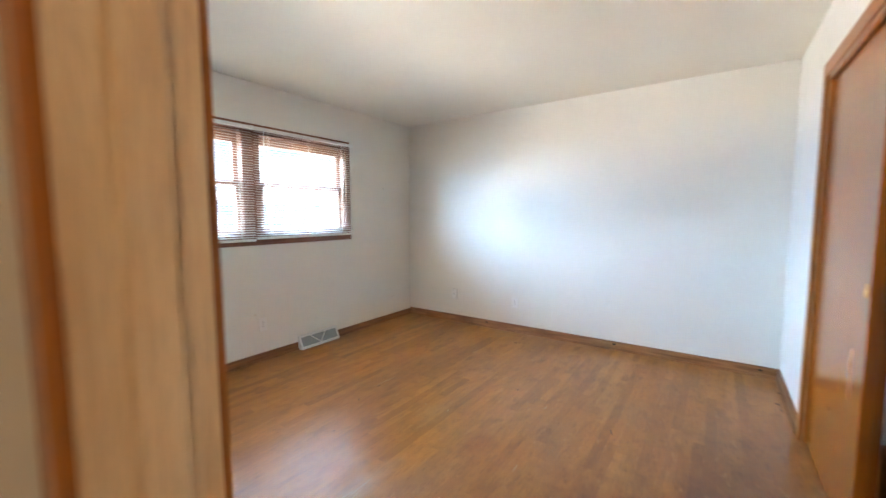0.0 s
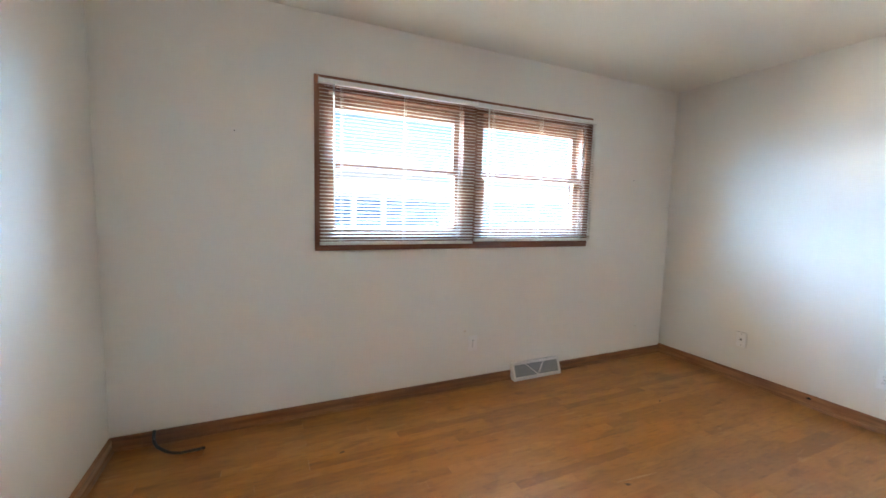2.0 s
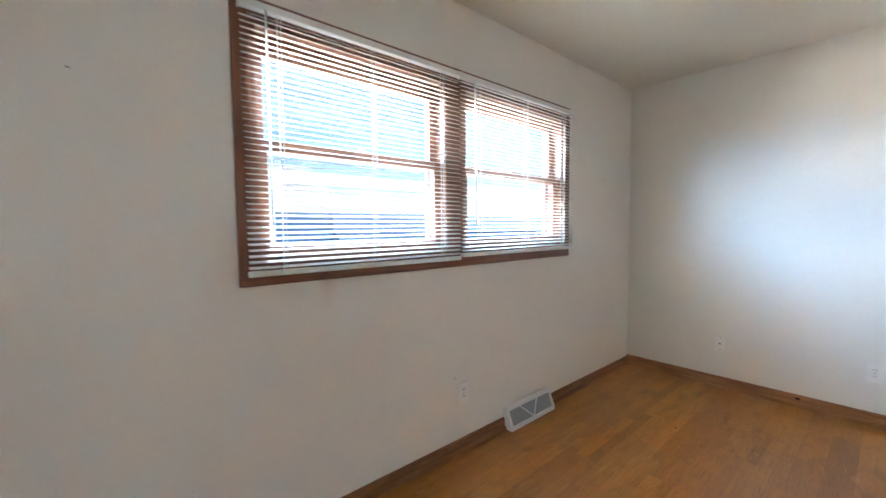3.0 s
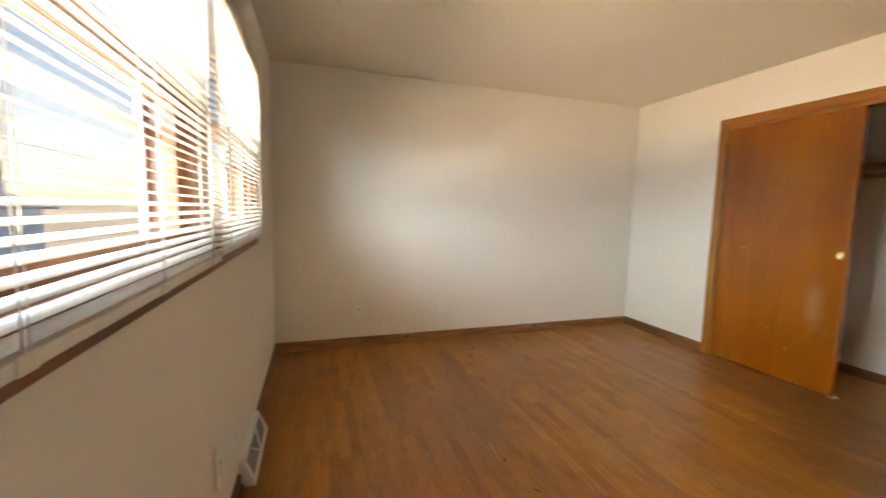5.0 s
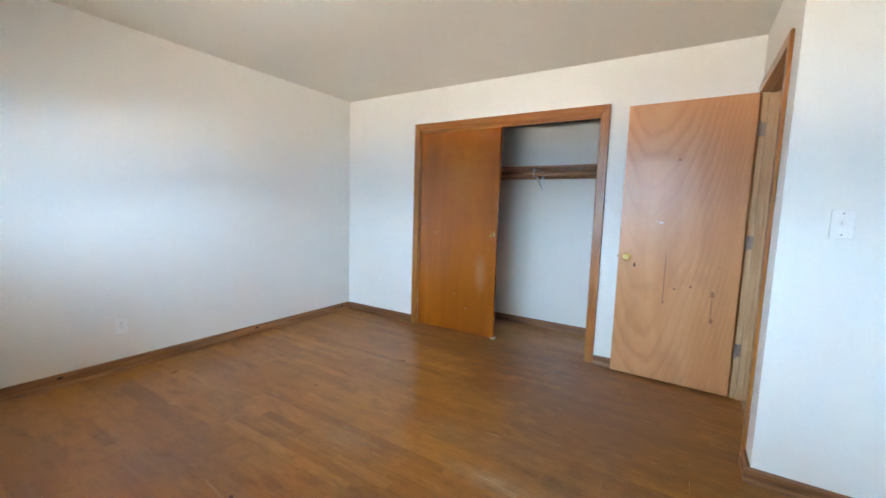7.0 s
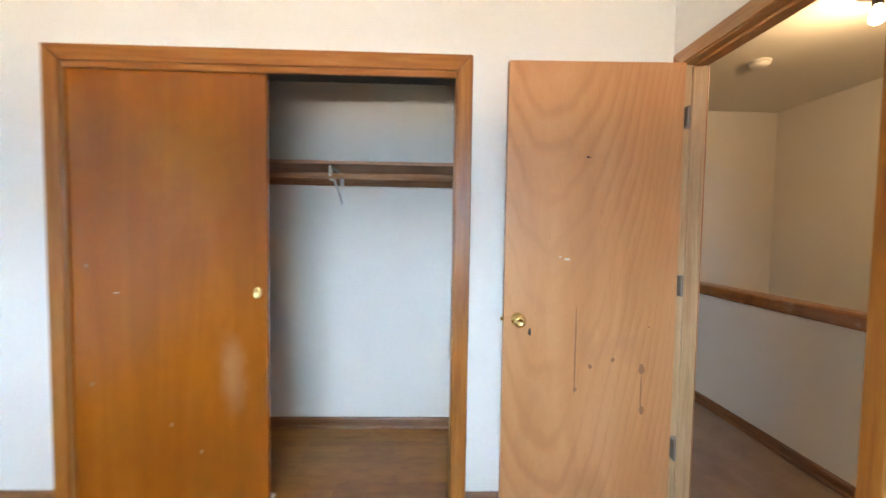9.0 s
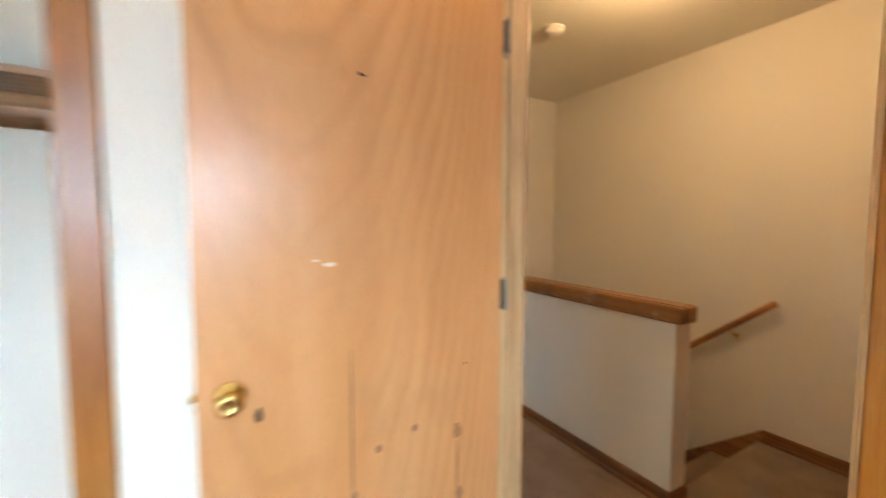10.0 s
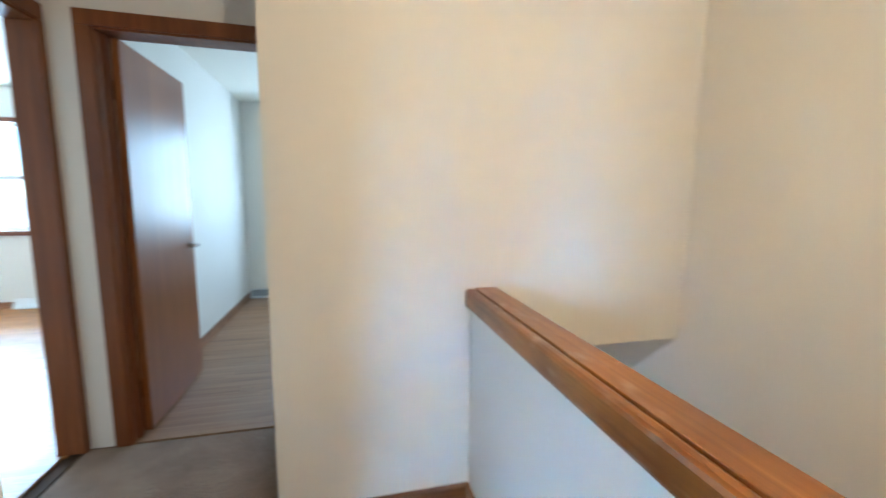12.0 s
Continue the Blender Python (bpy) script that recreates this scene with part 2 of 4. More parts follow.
def lauan_material():
    """Rotary-cut lauan door skin: nested arches of grain, slanting bands and dull handled spots."""
    m, n, l, b = base_material("lauan_door", 0.36)
    co = n.new("ShaderNodeTexCoord")
    ob = co.outputs["Object"]
    sep = n.new("ShaderNodeSeparateXYZ")
    l.new(ob, sep.inputs[0])

    def calc(op, a, c):
        q = n.new("ShaderNodeMath")
        q.operation = op
        for i, v in enumerate((a, c)):
            if isinstance(v, float):
                q.inputs[i].default_value = v
            else:
                l.new(v, q.inputs[i])
        return q.outputs[0]
    off = calc("SUBTRACT", sep.outputs["X"], 0.575)
    sq = calc("MULTIPLY", calc("MULTIPLY", off, off), 8.5)
    sway = noise_at(n, l, ob, (2.2, 2.2, 0.9), 1.5, 3, 0.2)
    lift = calc("ADD", calc("SUBTRACT", sep.outputs["Z"], sq), calc("MULTIPLY", sway, 0.55))
    wave = calc("SINE", calc("MULTIPLY", lift, 27.0), 0.0)
    saw = calc("FRACT", calc("MULTIPLY", lift, 4.3), 0.0)
    mask = noise_at(n, l, ob, (1.6, 1.6, 0.8), 1.8, 2)
    tone = noise_at(n, l, ob, (3.0, 3.0, 0.5), 2.0, 5, 0.6)
    r = ramp(n, [(0.3, (0.53, 0.228, 0.084)), (0.5, (0.59, 0.268, 0.104)), (0.7, (0.64, 0.312, 0.132))])
    l.new(tone, r.inputs["Fac"])
    out = blend(n, l, r.outputs["Color"], calc("MULTIPLY", wave, mask), 0.20, 0.66, (0.45, 0.195, 0.074), 0.38)
    out = blend(n, l, out, calc("MULTIPLY", saw, mask), 0.25, 0.60, (0.62, 0.335, 0.16), 0.3)
    pores = noise_at(n, l, ob, (90.0, 90.0, 5.0), 4.0, 3)
    out = blend(n, l, out, pores, 0.55, 0.75, (0.72, 0.62, 0.55), 0.35, "MULTIPLY")
    dull = noise_at(n, l, ob, (1.3, 1.3, 0.8), 4.0, 5)
    out = blend(n, l, out, dull, 0.55, 0.72, (0.43, 0.20, 0.09), 0.35)
    l.new(out, b.inputs["Base Color"])
    rr = n.new("ShaderNodeMapRange")
    rr.inputs["To Min"].default_value, rr.inputs["To Max"].default_value = 0.28, 0.36
    l.new(dull, rr.inputs["Value"])
    l.new(rr.outputs[0], b.inputs["Roughness"])
    bp = n.new("ShaderNodeBump")
    bp.inputs["Strength"].default_value, bp.inputs["Distance"].default_value = 0.06, 0.001
    l.new(pores, bp.inputs["Height"])
    l.new(bp.outputs["Normal"], b.inputs["Normal"])
    return m


def plain(name, col, rough=0.45, metal=0.0, drift=0.08, scale=12.0):
    """A simple surface with slight dirt and gloss variation."""
    m, n, l, b = base_material(name, rough, metal)
    co = n.new("ShaderNodeTexCoord")
    t = n.new("ShaderNodeTexNoise")
    t.inputs["Scale"].default_value, t.inputs["Detail"].default_value = scale, 5
    l.new(co.outputs["Object"], t.inputs["Vector"])
    r = ramp(n, [(0.3, tuple(c * (1 - drift) for c in col)), (0.7, col)])
    l.new(t.outputs["Fac"], r.inputs["Fac"])
    l.new(r.outputs["Color"], b.inputs["Base Color"])
    rr = n.new("ShaderNodeMapRange")
    rr.inputs["To Min"].default_value, rr.inputs["To Max"].default_value = max(0.03, rough - 0.06), rough + 0.08
    l.new(t.outputs["Fac"], rr.inputs["Value"])
    l.new(rr.outputs[0], b.inputs["Roughness"])
    return m


def carpet_material():
    m, n, l, b = base_material("carpet_pile", 0.95)
    geo = n.new("ShaderNodeNewGeometry")
    big = n.new("ShaderNodeTexNoise")
    big.inputs["Scale"].default_value, big.inputs["Detail"].default_value = 5, 8
    l.new(geo.outputs["Position"], big.inputs["Vector"])
    r = ramp(n, [(0.3, (0.185, 0.112, 0.064)), (0.55, (0.27, 0.176, 0.108)), (0.75, (0.33, 0.226, 0.146))])
    l.new(big.outputs["Fac"], r.inputs["Fac"])
    tuft = n.new("ShaderNodeTexNoise")
    tuft.inputs["Scale"].default_value, tuft.inputs["Detail"].default_value = 180, 4
    l.new(geo.outputs["Position"], tuft.inputs["Vector"])
    tr = ramp(n, [(0.3, (0.6, 0.6, 0.6)), (0.7, (1.15, 1.15, 1.15))])
    l.new(tuft.outputs["Fac"], tr.inputs["Fac"])
    mix = n.new("ShaderNodeMix")
    mix.data_type, mix.blend_type = "RGBA", "MULTIPLY"
    mix.inputs["Factor"].default_value = 1.0
    l.new(r.outputs["Color"], mix.inputs["A"])
    l.new(tr.outputs["Color"], mix.inputs["B"])
    l.new(mix.outputs["Result"], b.inputs["Base Color"])
    b.inputs["Sheen Weight"].default_value = 0.3
    bp = n.new("ShaderNodeBump")
    bp.inputs["Strength"].default_value, bp.inputs["Distance"].default_value = 0.7, 0.006
    l.new(tuft.outputs["Fac"], bp.inputs["Height"])
    l.new(bp.outputs["Normal"], b.inputs["Normal"])
    return m


def slat_material():
    m, n, l, b = base_material("blind_vinyl", 0.35)
    b.inputs["Base Color"].default_value = (0.70, 0.67, 0.62, 1)
    tr = n.new("ShaderNodeBsdfTranslucent")
    tr.inputs["Color"].default_value = (0.85, 0.82, 0.76, 1)
    mx = n.new("ShaderNodeMixShader")
    mx.inputs[0].default_value = 0.18
    l.new(b.outputs[0], mx.inputs[1])
    l.new(tr.outputs[0], mx.inputs[2])
    l.new(mx.outputs[0], n["Material Output"].inputs["Surface"])
    return m


def glass_material():
    m, n, l, b = base_material("window_glass", 0.02)
    t = n.new("ShaderNodeBsdfTransparent")
    t.inputs["Color"].default_value = (0.93, 0.96, 0.97, 1)
    g = n.new("ShaderNodeBsdfGlossy")
    g.inputs["Roughness"].default_value = 0.02
    mx = n.new("ShaderNodeMixShader")
    mx.inputs[0].default_value = 0.04
    l.new(t.outputs[0], mx.inputs[1])
    l.new(g.outputs[0], mx.inputs[2])
    l.new(mx.outputs[0], n["Material Output"].inputs["Surface"])
    return m


def glow(name, col, strength):
    m, n, l, b = base_material(name, 0.4)
    b.inputs["Base Color"].default_value = (*col, 1)
    b.inputs["Emission Color"].default_value = (*col, 1)
    b.inputs["Emission Strength"].default_value = strength
    return m


WALL = paint("wall_paint", (0.805, 0.78, 0.72))
HALLWALL = paint("hall_paint", (0.79, 0.755, 0.685))
CEIL = paint("ceiling_paint", (0.81, 0.78, 0.69), 0.8, 0.12)
OAK = oak_floor_material()
OAK_GREY = wood("weathered_oak_strip", (0.22, 0.115, 0.052), (0.28, 0.152, 0.072), (0.33, 0.190, 0.098), 0, 0.42, 0.7, 0.6, 0.12, (1.5, 0.5, (0.34, 0.24, 0.155), 0.5), 0.0, 0.2, 0.0, 0.05, 0.05)
PLY = lauan_material()
# spots: a hazy scuff and window sheen painted lighter, areas off the sheen darker
AMBER = wood("amber_door", (0.315, 0.076, 0.003), (0.365, 0.093, 0.004), (0.41, 0.114, 0.008), 2, 0.20, 0.3, 0.8, 0, (2.2, 0.55, (0.21, 0.06, 0.006), 0.5), 0.3, 0.06, 0.05, 0.0, 0.04, 0.55, 4, spots=[((2.48, -.012, .62), (.075, .3, .24), (0.52, 0.30, 0.15), 0.38), ((2.66, -.012, 1.62), (.28, .3, .40), (0.42, 0.150, 0.016), 0.6),
              ((3.05, -.012, 1.75), (.14, .3, .45), (0.22, 0.058, 0.003), 0.5), ((2.7, -.012, .25), (.5, .3, .35), (0.26, 0.064, 0.004), 0.5)])
TRIM_V = wood("fir_trim_upright", (0.26, 0.078, 0.009), (0.36, 0.120, 0.016), (0.43, 0.168, 0.032), 2, 0.36, 1.4, 0.2, 0, None, 0.2)
TRIM_X = wood("fir_trim_x", (0.26, 0.078, 0.009), (0.36, 0.120, 0.016), (0.43, 0.168, 0.032), 0, 0.36, 1.4, 0.2, 0, None, 0.2)
TRIM_Y = wood("fir_trim_y", (0.26, 0.11, 0.032), (0.38, 0.18, 0.06), (0.48, 0.25, 0.09), 1, 0.36, 1.4, 0.2, 0, None, 0.2)
# x-running baseboard darker than the y one: shade under the window in its colour
BASE_X_SHADED = wood("baseboard_x_shaded", (0.13, 0.048, 0.016), (0.22, 0.09, 0.03), (0.30, 0.135, 0.05), 0, 0.4, 1.5, 0.2, 0, (5, 0.6, (0.1, 0.05, 0.03), 0.6))
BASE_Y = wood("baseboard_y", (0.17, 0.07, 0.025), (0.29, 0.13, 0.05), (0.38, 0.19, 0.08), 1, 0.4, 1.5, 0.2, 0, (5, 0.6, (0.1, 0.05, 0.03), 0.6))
HALLBASE_X = wood("hall_baseboard_x", (0.125, 0.048, 0.014), (0.20, 0.082, 0.026), (0.27, 0.118, 0.042), 0, 0.4, 1.5, 0.2, 0, (5, 0.6, (0.08, 0.04, 0.025), 0.6))
HALLBASE_Y = wood("hall_baseboard_y", (0.125, 0.048, 0.014), (0.20, 0.082, 0.026), (0.27, 0.118, 0.042), 1, 0.4, 1.5, 0.2, 0, (5, 0.6, (0.08, 0.04, 0.025), 0.6))
# jamb pine lightened for glare at the strike, darkened for shade at the hinges
PINE_LIT = wood("pine_jamb_lit", (0.66, 0.46, 0.27), (0.76, 0.58, 0.38), (0.82, 0.66, 0.46), 2, 0.36, 1.3, 0.3, 0, (4, 0.6, (0.45, 0.24, 0.1), 0.5), 0.0)
PINE_SHADED = wood("pine_jamb_shaded", (0.44, 0.26, 0.12), (0.55, 0.35, 0.18), (0.62, 0.42, 0.24), 2, 0.36, 1.3, 0.3)
WINWOOD = wood("window_wood_x", (0.13, 0.045, 0.022), (0.20, 0.075, 0.036), (0.27, 0.11, 0.055), 0, 0.42, 1.5)
WINWOOD_V = wood("window_wood_upright", (0.13, 0.045, 0.022), (0.20, 0.075, 0.036), (0.27, 0.11, 0.055), 2, 0.42, 1.5)
SASH = wood("sash_wood", (0.15, 0.060, 0.034), (0.21, 0.088, 0.050), (0.27, 0.12, 0.07), 0, 0.4, 1.5)
DARKDOOR = wood("dark_door", (0.20, 0.062, 0.010), (0.245, 0.080, 0.013), (0.285, 0.100, 0.018), 2, 0.35, 0.35, 0.8, 0, None, 0.0, 0.2, 0.05, 0.0, 0.03)
DARKTRIM = wood("dark_trim", (0.125, 0.036, 0.007), (0.17, 0.050, 0.008), (0.215, 0.068, 0.013), 2, 0.46, 0.9, 0.2, 0, None, 0.0, 0.25)
CAPWOOD = wood("cap_wood", (0.19, 0.060, 0.008), (0.29, 0.106, 0.015), (0.37, 0.150, 0.028), 1, 0.34, 0.8, 0.5, 0, [(3.5, 0.55, (0.11, 0.034, 0.008), 0.65, 1.0), (14, 0.66, (0.50, 0.36, 0.26), 0.6, 0.8)], 0.35)
SHELF = wood("shelf_pine", (0.26, 0.12, 0.06), (0.42, 0.22, 0.11), (0.5, 0.29, 0.16), 0, 0.5, 1.2, 0.4)
CARPET = carpet_material()
SLAT = slat_material()
GLASS = glass_material()
WHITE = plain("white_plastic", (0.83, 0.82, 0.79), 0.35, 0, 0.04)
ENAMEL = plain("white_enamel", (0.78, 0.78, 0.77), 0.4, 0, 0.05)
GREY = plain("vent_mesh_grey", (0.30, 0.32, 0.33), 0.6)
BRASS = plain("brass", (0.83, 0.60, 0.24), 0.2, 1.0)
STEEL = plain("hinge_steel", (0.32, 0.27, 0.22), 0.42, 0.7)
BLACK = plain("black_rubber", (0.012, 0.012, 0.013), 0.45)
DARK = plain("dark_gap", (0.02, 0.017, 0.014), 0.8)
STAIN = plain("brown_drip", (0.33, 0.145, 0.06), 0.4)
CHIP = plain("bare_chip", (0.72, 0.62, 0.5), 0.6)
ALU = plain("storm_aluminium", (0.62, 0.66, 0.70), 0.4, 0.3)
WAND = plain("wand_plastic", (0.78, 0.80, 0.78), 0.3)
WAND.node_tree.nodes["Principled BSDF"].inputs["Transmission Weight"].default_value = 0.75
SUBFLOOR = plain("subfloor", (0.06, 0.035, 0.018), 0.9)
BULB = glow("bulb_glass", (1.0, 0.72, 0.42), 14.0)

# ---- building helpers ----
BASES = {}


def box(bm, x0, x1, y0, y1, z0, z1, bevel=0.0, m=None):
    """A bevelled box added to bm."""
    vs = [bm.verts.new((x, y, z)) for x in (x0, x1) for y in (y0, y1) for z in (z0, z1)]
    quads = ((0, 1, 3, 2), (4, 6, 7, 5), (0, 4, 5, 1), (2, 3, 7, 6), (0, 2, 6, 4), (1, 5, 7, 3))
    fs = [bm.faces.new([vs[i] for i in q]) for q in quads]
    if bevel:
        es = list({e for f in fs for e in f.edges})
        out = bmesh.ops.bevel(bm, geom=es, offset=bevel, segments=2, affect="EDGES", profile=0.5)
        vs = list({v for f in out["faces"] for v in f.verts} | {v for v in vs if v.is_valid})
    if m:
        bmesh.ops.transform(bm, matrix=m, verts=vs)
    return bm


def boxes(*rows, bevel=0.0):
    bm = bmesh.new()
    for r in rows:
        box(bm, *r, bevel=bevel)
    return bm


def lathe(profile, m, segments=24):
    """A turned shape about its own z axis: profile rows of radius and height."""
    bm = bmesh.new()
    rings = []
    for r, z in profile:
        rings.append([bm.verts.new((r * math.cos(2 * math.pi * i / segments), r * math.sin(2 * math.pi * i / segments), z)) for i in range(segments)])
    for a, b in zip(rings, rings[1:]):
        for i in range(segments):
            j = (i + 1) % segments
            bm.faces.new((a[i], a[j], b[j], b[i])).smooth = True
    bm.faces.new(list(reversed(rings[0])))
    bm.faces.new(rings[-1])
    bm.transform(m)
    return bm


def rod(p, q, r, segments=12, r2=None):
    """A round bar from p to q."""
    p, q = Vector(p), Vector(q)
    m = Matrix.Translation(p) @ (q - p).to_track_quat("Z", "Y").to_matrix().to_4x4()
    return lathe([(r, 0), (r if r2 is None else r2, (q - p).length)], m, segments)


def prism(points, axis, a, b):
    """A flat outline pushed along an axis: outline rows are the two other coordinates in order."""
    bm = bmesh.new()

    def put(u, v, w):
        c = [u, v]
        c.insert(axis, w)
        return bm.verts.new(c)
    lo = [put(u, v, a) for u, v in points]
    hi = [put(u, v, b) for u, v in points]
    bm.faces.new(lo)
    bm.faces.new(list(reversed(hi)))
    for i in range(len(lo)):
        j = (i + 1) % len(lo)
        bm.faces.new((lo[j], lo[i], hi[i], hi[j]))
    bmesh.ops.recalc_face_normals(bm, faces=bm.faces)
    return bm


def join(*bms):
    out = bmesh.new()
    for b in bms:
        me = bpy.data.meshes.new("tmp")
        b.to_mesh(me)
        out.from_mesh(me)
        bpy.data.meshes.remove(me)
        b.free()
    return out


def mesh_of(name, bm, material, base=(0, 0, 0)):
    bm.transform(Matrix.Translation(-Vector(base)))
    bmesh.ops.recalc_face_normals(bm, faces=bm.faces)
    me = bpy.data.meshes.new(name)
    bm.to_mesh(me)
    bm.free()
    me.materials.append(material)
    return me


def thing(name, at, label, category, group="", kind=""):
    """An empty at a thing's base that carries its parts."""
    ob = new(name)
    ob.empty_display_size = 0.1
    ob.location = at
    BASES[ob.name] = Vector(at)
    return tagged(ob, label, category, group, kind)


def part(name, bm, material, parent, label=""):
    """One mesh under a thing or a part, given in world coordinates."""
    base = BASES[parent.name]
    ob = new(name, mesh_of(name, bm, material, base))
    ob.parent = parent
    BASES[ob.name] = base
    return tagged(ob, label)


def solid(name, bm, material, label="", category="", kind="structure", base=(0, 0, 0), group=""):
    """A top-level mesh."""
    ob = new(name, mesh_of(name, bm, material, base))
    ob.location = base
    BASES[ob.name] = Vector(base)
    return tagged(ob, label, category, group, kind)


# ---- structure: bedroom ----
H = 2.44
E_X, N_Y = 4.233, 3.766
solid("wall_east", boxes((E_X, E_X + .12, -.845, N_Y, 0, H)), WALL, "plain off-white painted bedroom wall with outlets", "wall")
WX0, WX1, WZ0, WZ1 = 1.095, 3.158, 1.097, 2.033
wall_north = solid("wall_north", boxes((-.12, WX0, N_Y, N_Y + .15, 0, H), (WX1, E_X + .12, N_Y, N_Y + .15, 0, H),
                          (WX0, WX1, N_Y, N_Y + .15, 0, WZ0), (WX0, WX1, N_Y, N_Y + .15, WZ1, H)), WALL, "off-white painted wall around the wide bedroom window", "wall")
solid("wall_west", boxes((-.12, 0, 1.09, N_Y, 0, H)), WALL, "plain off-white painted bedroom wall", "wall")
JY0, JY1 = .95, 1.095
DW0, DW1 = .365, .46
solid("wall_jog", boxes((DW0 - .002, DW1, JY0, JY1, 0, H), (-.12, DW0 - .002, JY0 + .06, JY1, 0, H)), WALL, "short off-white wall return beside the bedroom door", "wall")
solid("wall_hall_north", boxes((-1.72, DW0 - .002, JY0, JY0 + .06, -.3, H)), HALLWALL, "cream painted end wall of the stair landing", "wall")
DY0, DY1, DZ = .07, .88, 2.075
solid("wall_door", boxes((DW0, DW1, 0, DY0, 0, H), (DW0, DW1, DY1, JY0, 0, H), (DW0, DW1, DY0, DY1, DZ, H), (DW0, DW1, -.82, 0, 0, H)), WALL,
      "narrow off-white wall around the bedroom doorway", "wall")
CX0, CX1, CZ = 1.45, 3.21, 2.035
solid("wall_south", boxes((DW1, CX0, -.12, 0, 0, H), (CX1, E_X, -.12, 0, 0, H), (CX0, CX1, -.12, 0, CZ, H)), WALL, "off-white painted wall around the closet opening", "wall")
solid("wall_closet_back", boxes((DW1, E_X, -.82, -.745, 0, H)), WALL, "plain painted back wall of the closet", "wall")
solid("wall_closet_side_1", boxes((1.22, 1.34, -.745, -.12, 0, H)), WALL, "plain painted closet side wall", "wall")
solid("wall_closet_side_2", boxes((3.42, 3.54, -.745, -.12, 0, H)), WALL, "plain painted closet side wall", "wall")
solid("ceiling_bedroom", boxes((-.12, E_X + .12, -.845, N_Y + .15, H, H + .15)), CEIL, "flat white painted bedroom ceiling", "ceiling")
solid("subfloor", boxes((-.12, E_X + .12, -.845, N_Y + .15, -.12, -.013)), SUBFLOOR, "dark board layer under the oak strips", "floor")

# ---- structure: hall and stairwell ----
HW_X = -.563
HB = HW_X - .115
ST_Y = -1.735
WE_X = -1.597
S_Y = -2.47
R_Y = -5.63
HE_X = 1.235
solid("wall_hall_west", boxes((WE_X - .12, WE_X, -5.7, JY0, -2.9, H)), HALLWALL, "tall cream painted stairwell wall", "wall")
solid("wall_stair_south", join(boxes((HB, .205, ST_Y - .11, ST_Y, -.25, H), (WE_X, HB, ST_Y - .11, ST_Y, .64, H)),
                               prism([(ST_Y - .11, .64), (ST_Y, .64), (-3.6, -1.22), (-3.6, -1.1)], 0, WE_X, HB)), HALLWALL,
      "cream painted wall over the stairs with a sloping soffit", "wall")
solid("wall_hall_return", boxes((.095, .205, S_Y - .12, ST_Y - .11, 0, H)), HALLWALL, "cream painted wall return at the hall end", "wall")
D2X0, D2X1 = .29, 1.05
solid("wall_hall_south", boxes((.205, D2X0, S_Y - .12, S_Y, 0, H), (D2X1, HE_X + .11, S_Y - .12, S_Y, 0, H), (D2X0, D2X1, S_Y - .12, S_Y, 2.06, H)), HALLWALL,
      "cream painted hall wall around an open doorway", "wall")
solid("wall_hall_east", boxes((HE_X, HE_X + .11, S_Y, -2.455, 0, H), (HE_X, HE_X + .11, -2.455, -1.64, 2.06, H), (HE_X, HE_X + .11, -1.64, -.845, 0, H)), HALLWALL,
      "cream painted hall wall with a doorway", "wall")
solid("wall_hall_closet", boxes((DW0 + .001, HE_X, -.83, -.8205, 0, H)), HALLWALL, "cream painted hall face behind the closet", "wall")
solid("wall_hall_inner", boxes((DW0 - .008, DW0 - .0005, -.83, DY0, 0, H), (DW0 - .008, DW0 - .0005, DY1, JY0, 0, H), (DW0 - .008, DW0 - .0005, DY0, DY1, DZ, H)), HALLWALL,
      "cream painted hall face of the bedroom wall", "wall")
solid("ceiling_hall", boxes((-1.72, DW0, -5.7, JY0 + .06, H, H + .15), (DW0, 5.4, -5.7, -.845, H, H + .15)), CEIL, "flat painted hall ceiling in warm lamplight", "ceiling")
solid("floor_carpet", boxes((WE_X, .385, -.0, JY0, -.2, -.004), (HB, DW0, ST_Y, 0, -.2, -.004), (DW0, HE_X, ST_Y, -.83, -.2, -.004), (.205, HE_X, S_Y, ST_Y, -.2, -.004)),
      CARPET, "worn brown carpet on the landing and hall", "carpet")
solid("wall_stairwell_east", boxes((HB, HW_X - .03, ST_Y, 0, -2.9, -.2)), HALLWALL, "painted wall beside the descending stairs", "wall")
solid("wall_stairwell_north", boxes((WE_X, HW_X - .03, 0, .08, -2.9, -.2)), HALLWALL, "painted wall under the landing", "wall")
solid("floor_lower", boxes((-1.72, 2, -5.7, .08, -3.02, -2.9)), CARPET, "carpeted floor at the foot of the stairs", "floor")
solid("wall_stairwell_lower", boxes((HB, HW_X - .03, -5.7, ST_Y, -2.9, -.25), (WE_X, HW_X - .03, -5.7, -5.6, -2.9, -.25)), HALLWALL, "painted wall at the foot of the stairs", "wall")

# rooms beyond the hall
solid("wall_room_divider", boxes((1.18, 1.31, R_Y, S_Y - .12, 0, H)), WALL, "white wall between the two far rooms", "wall")
W2 = (3.38, 4.78, .88, 2.07)
W3 = (-.55, .55, .9, 2.06)
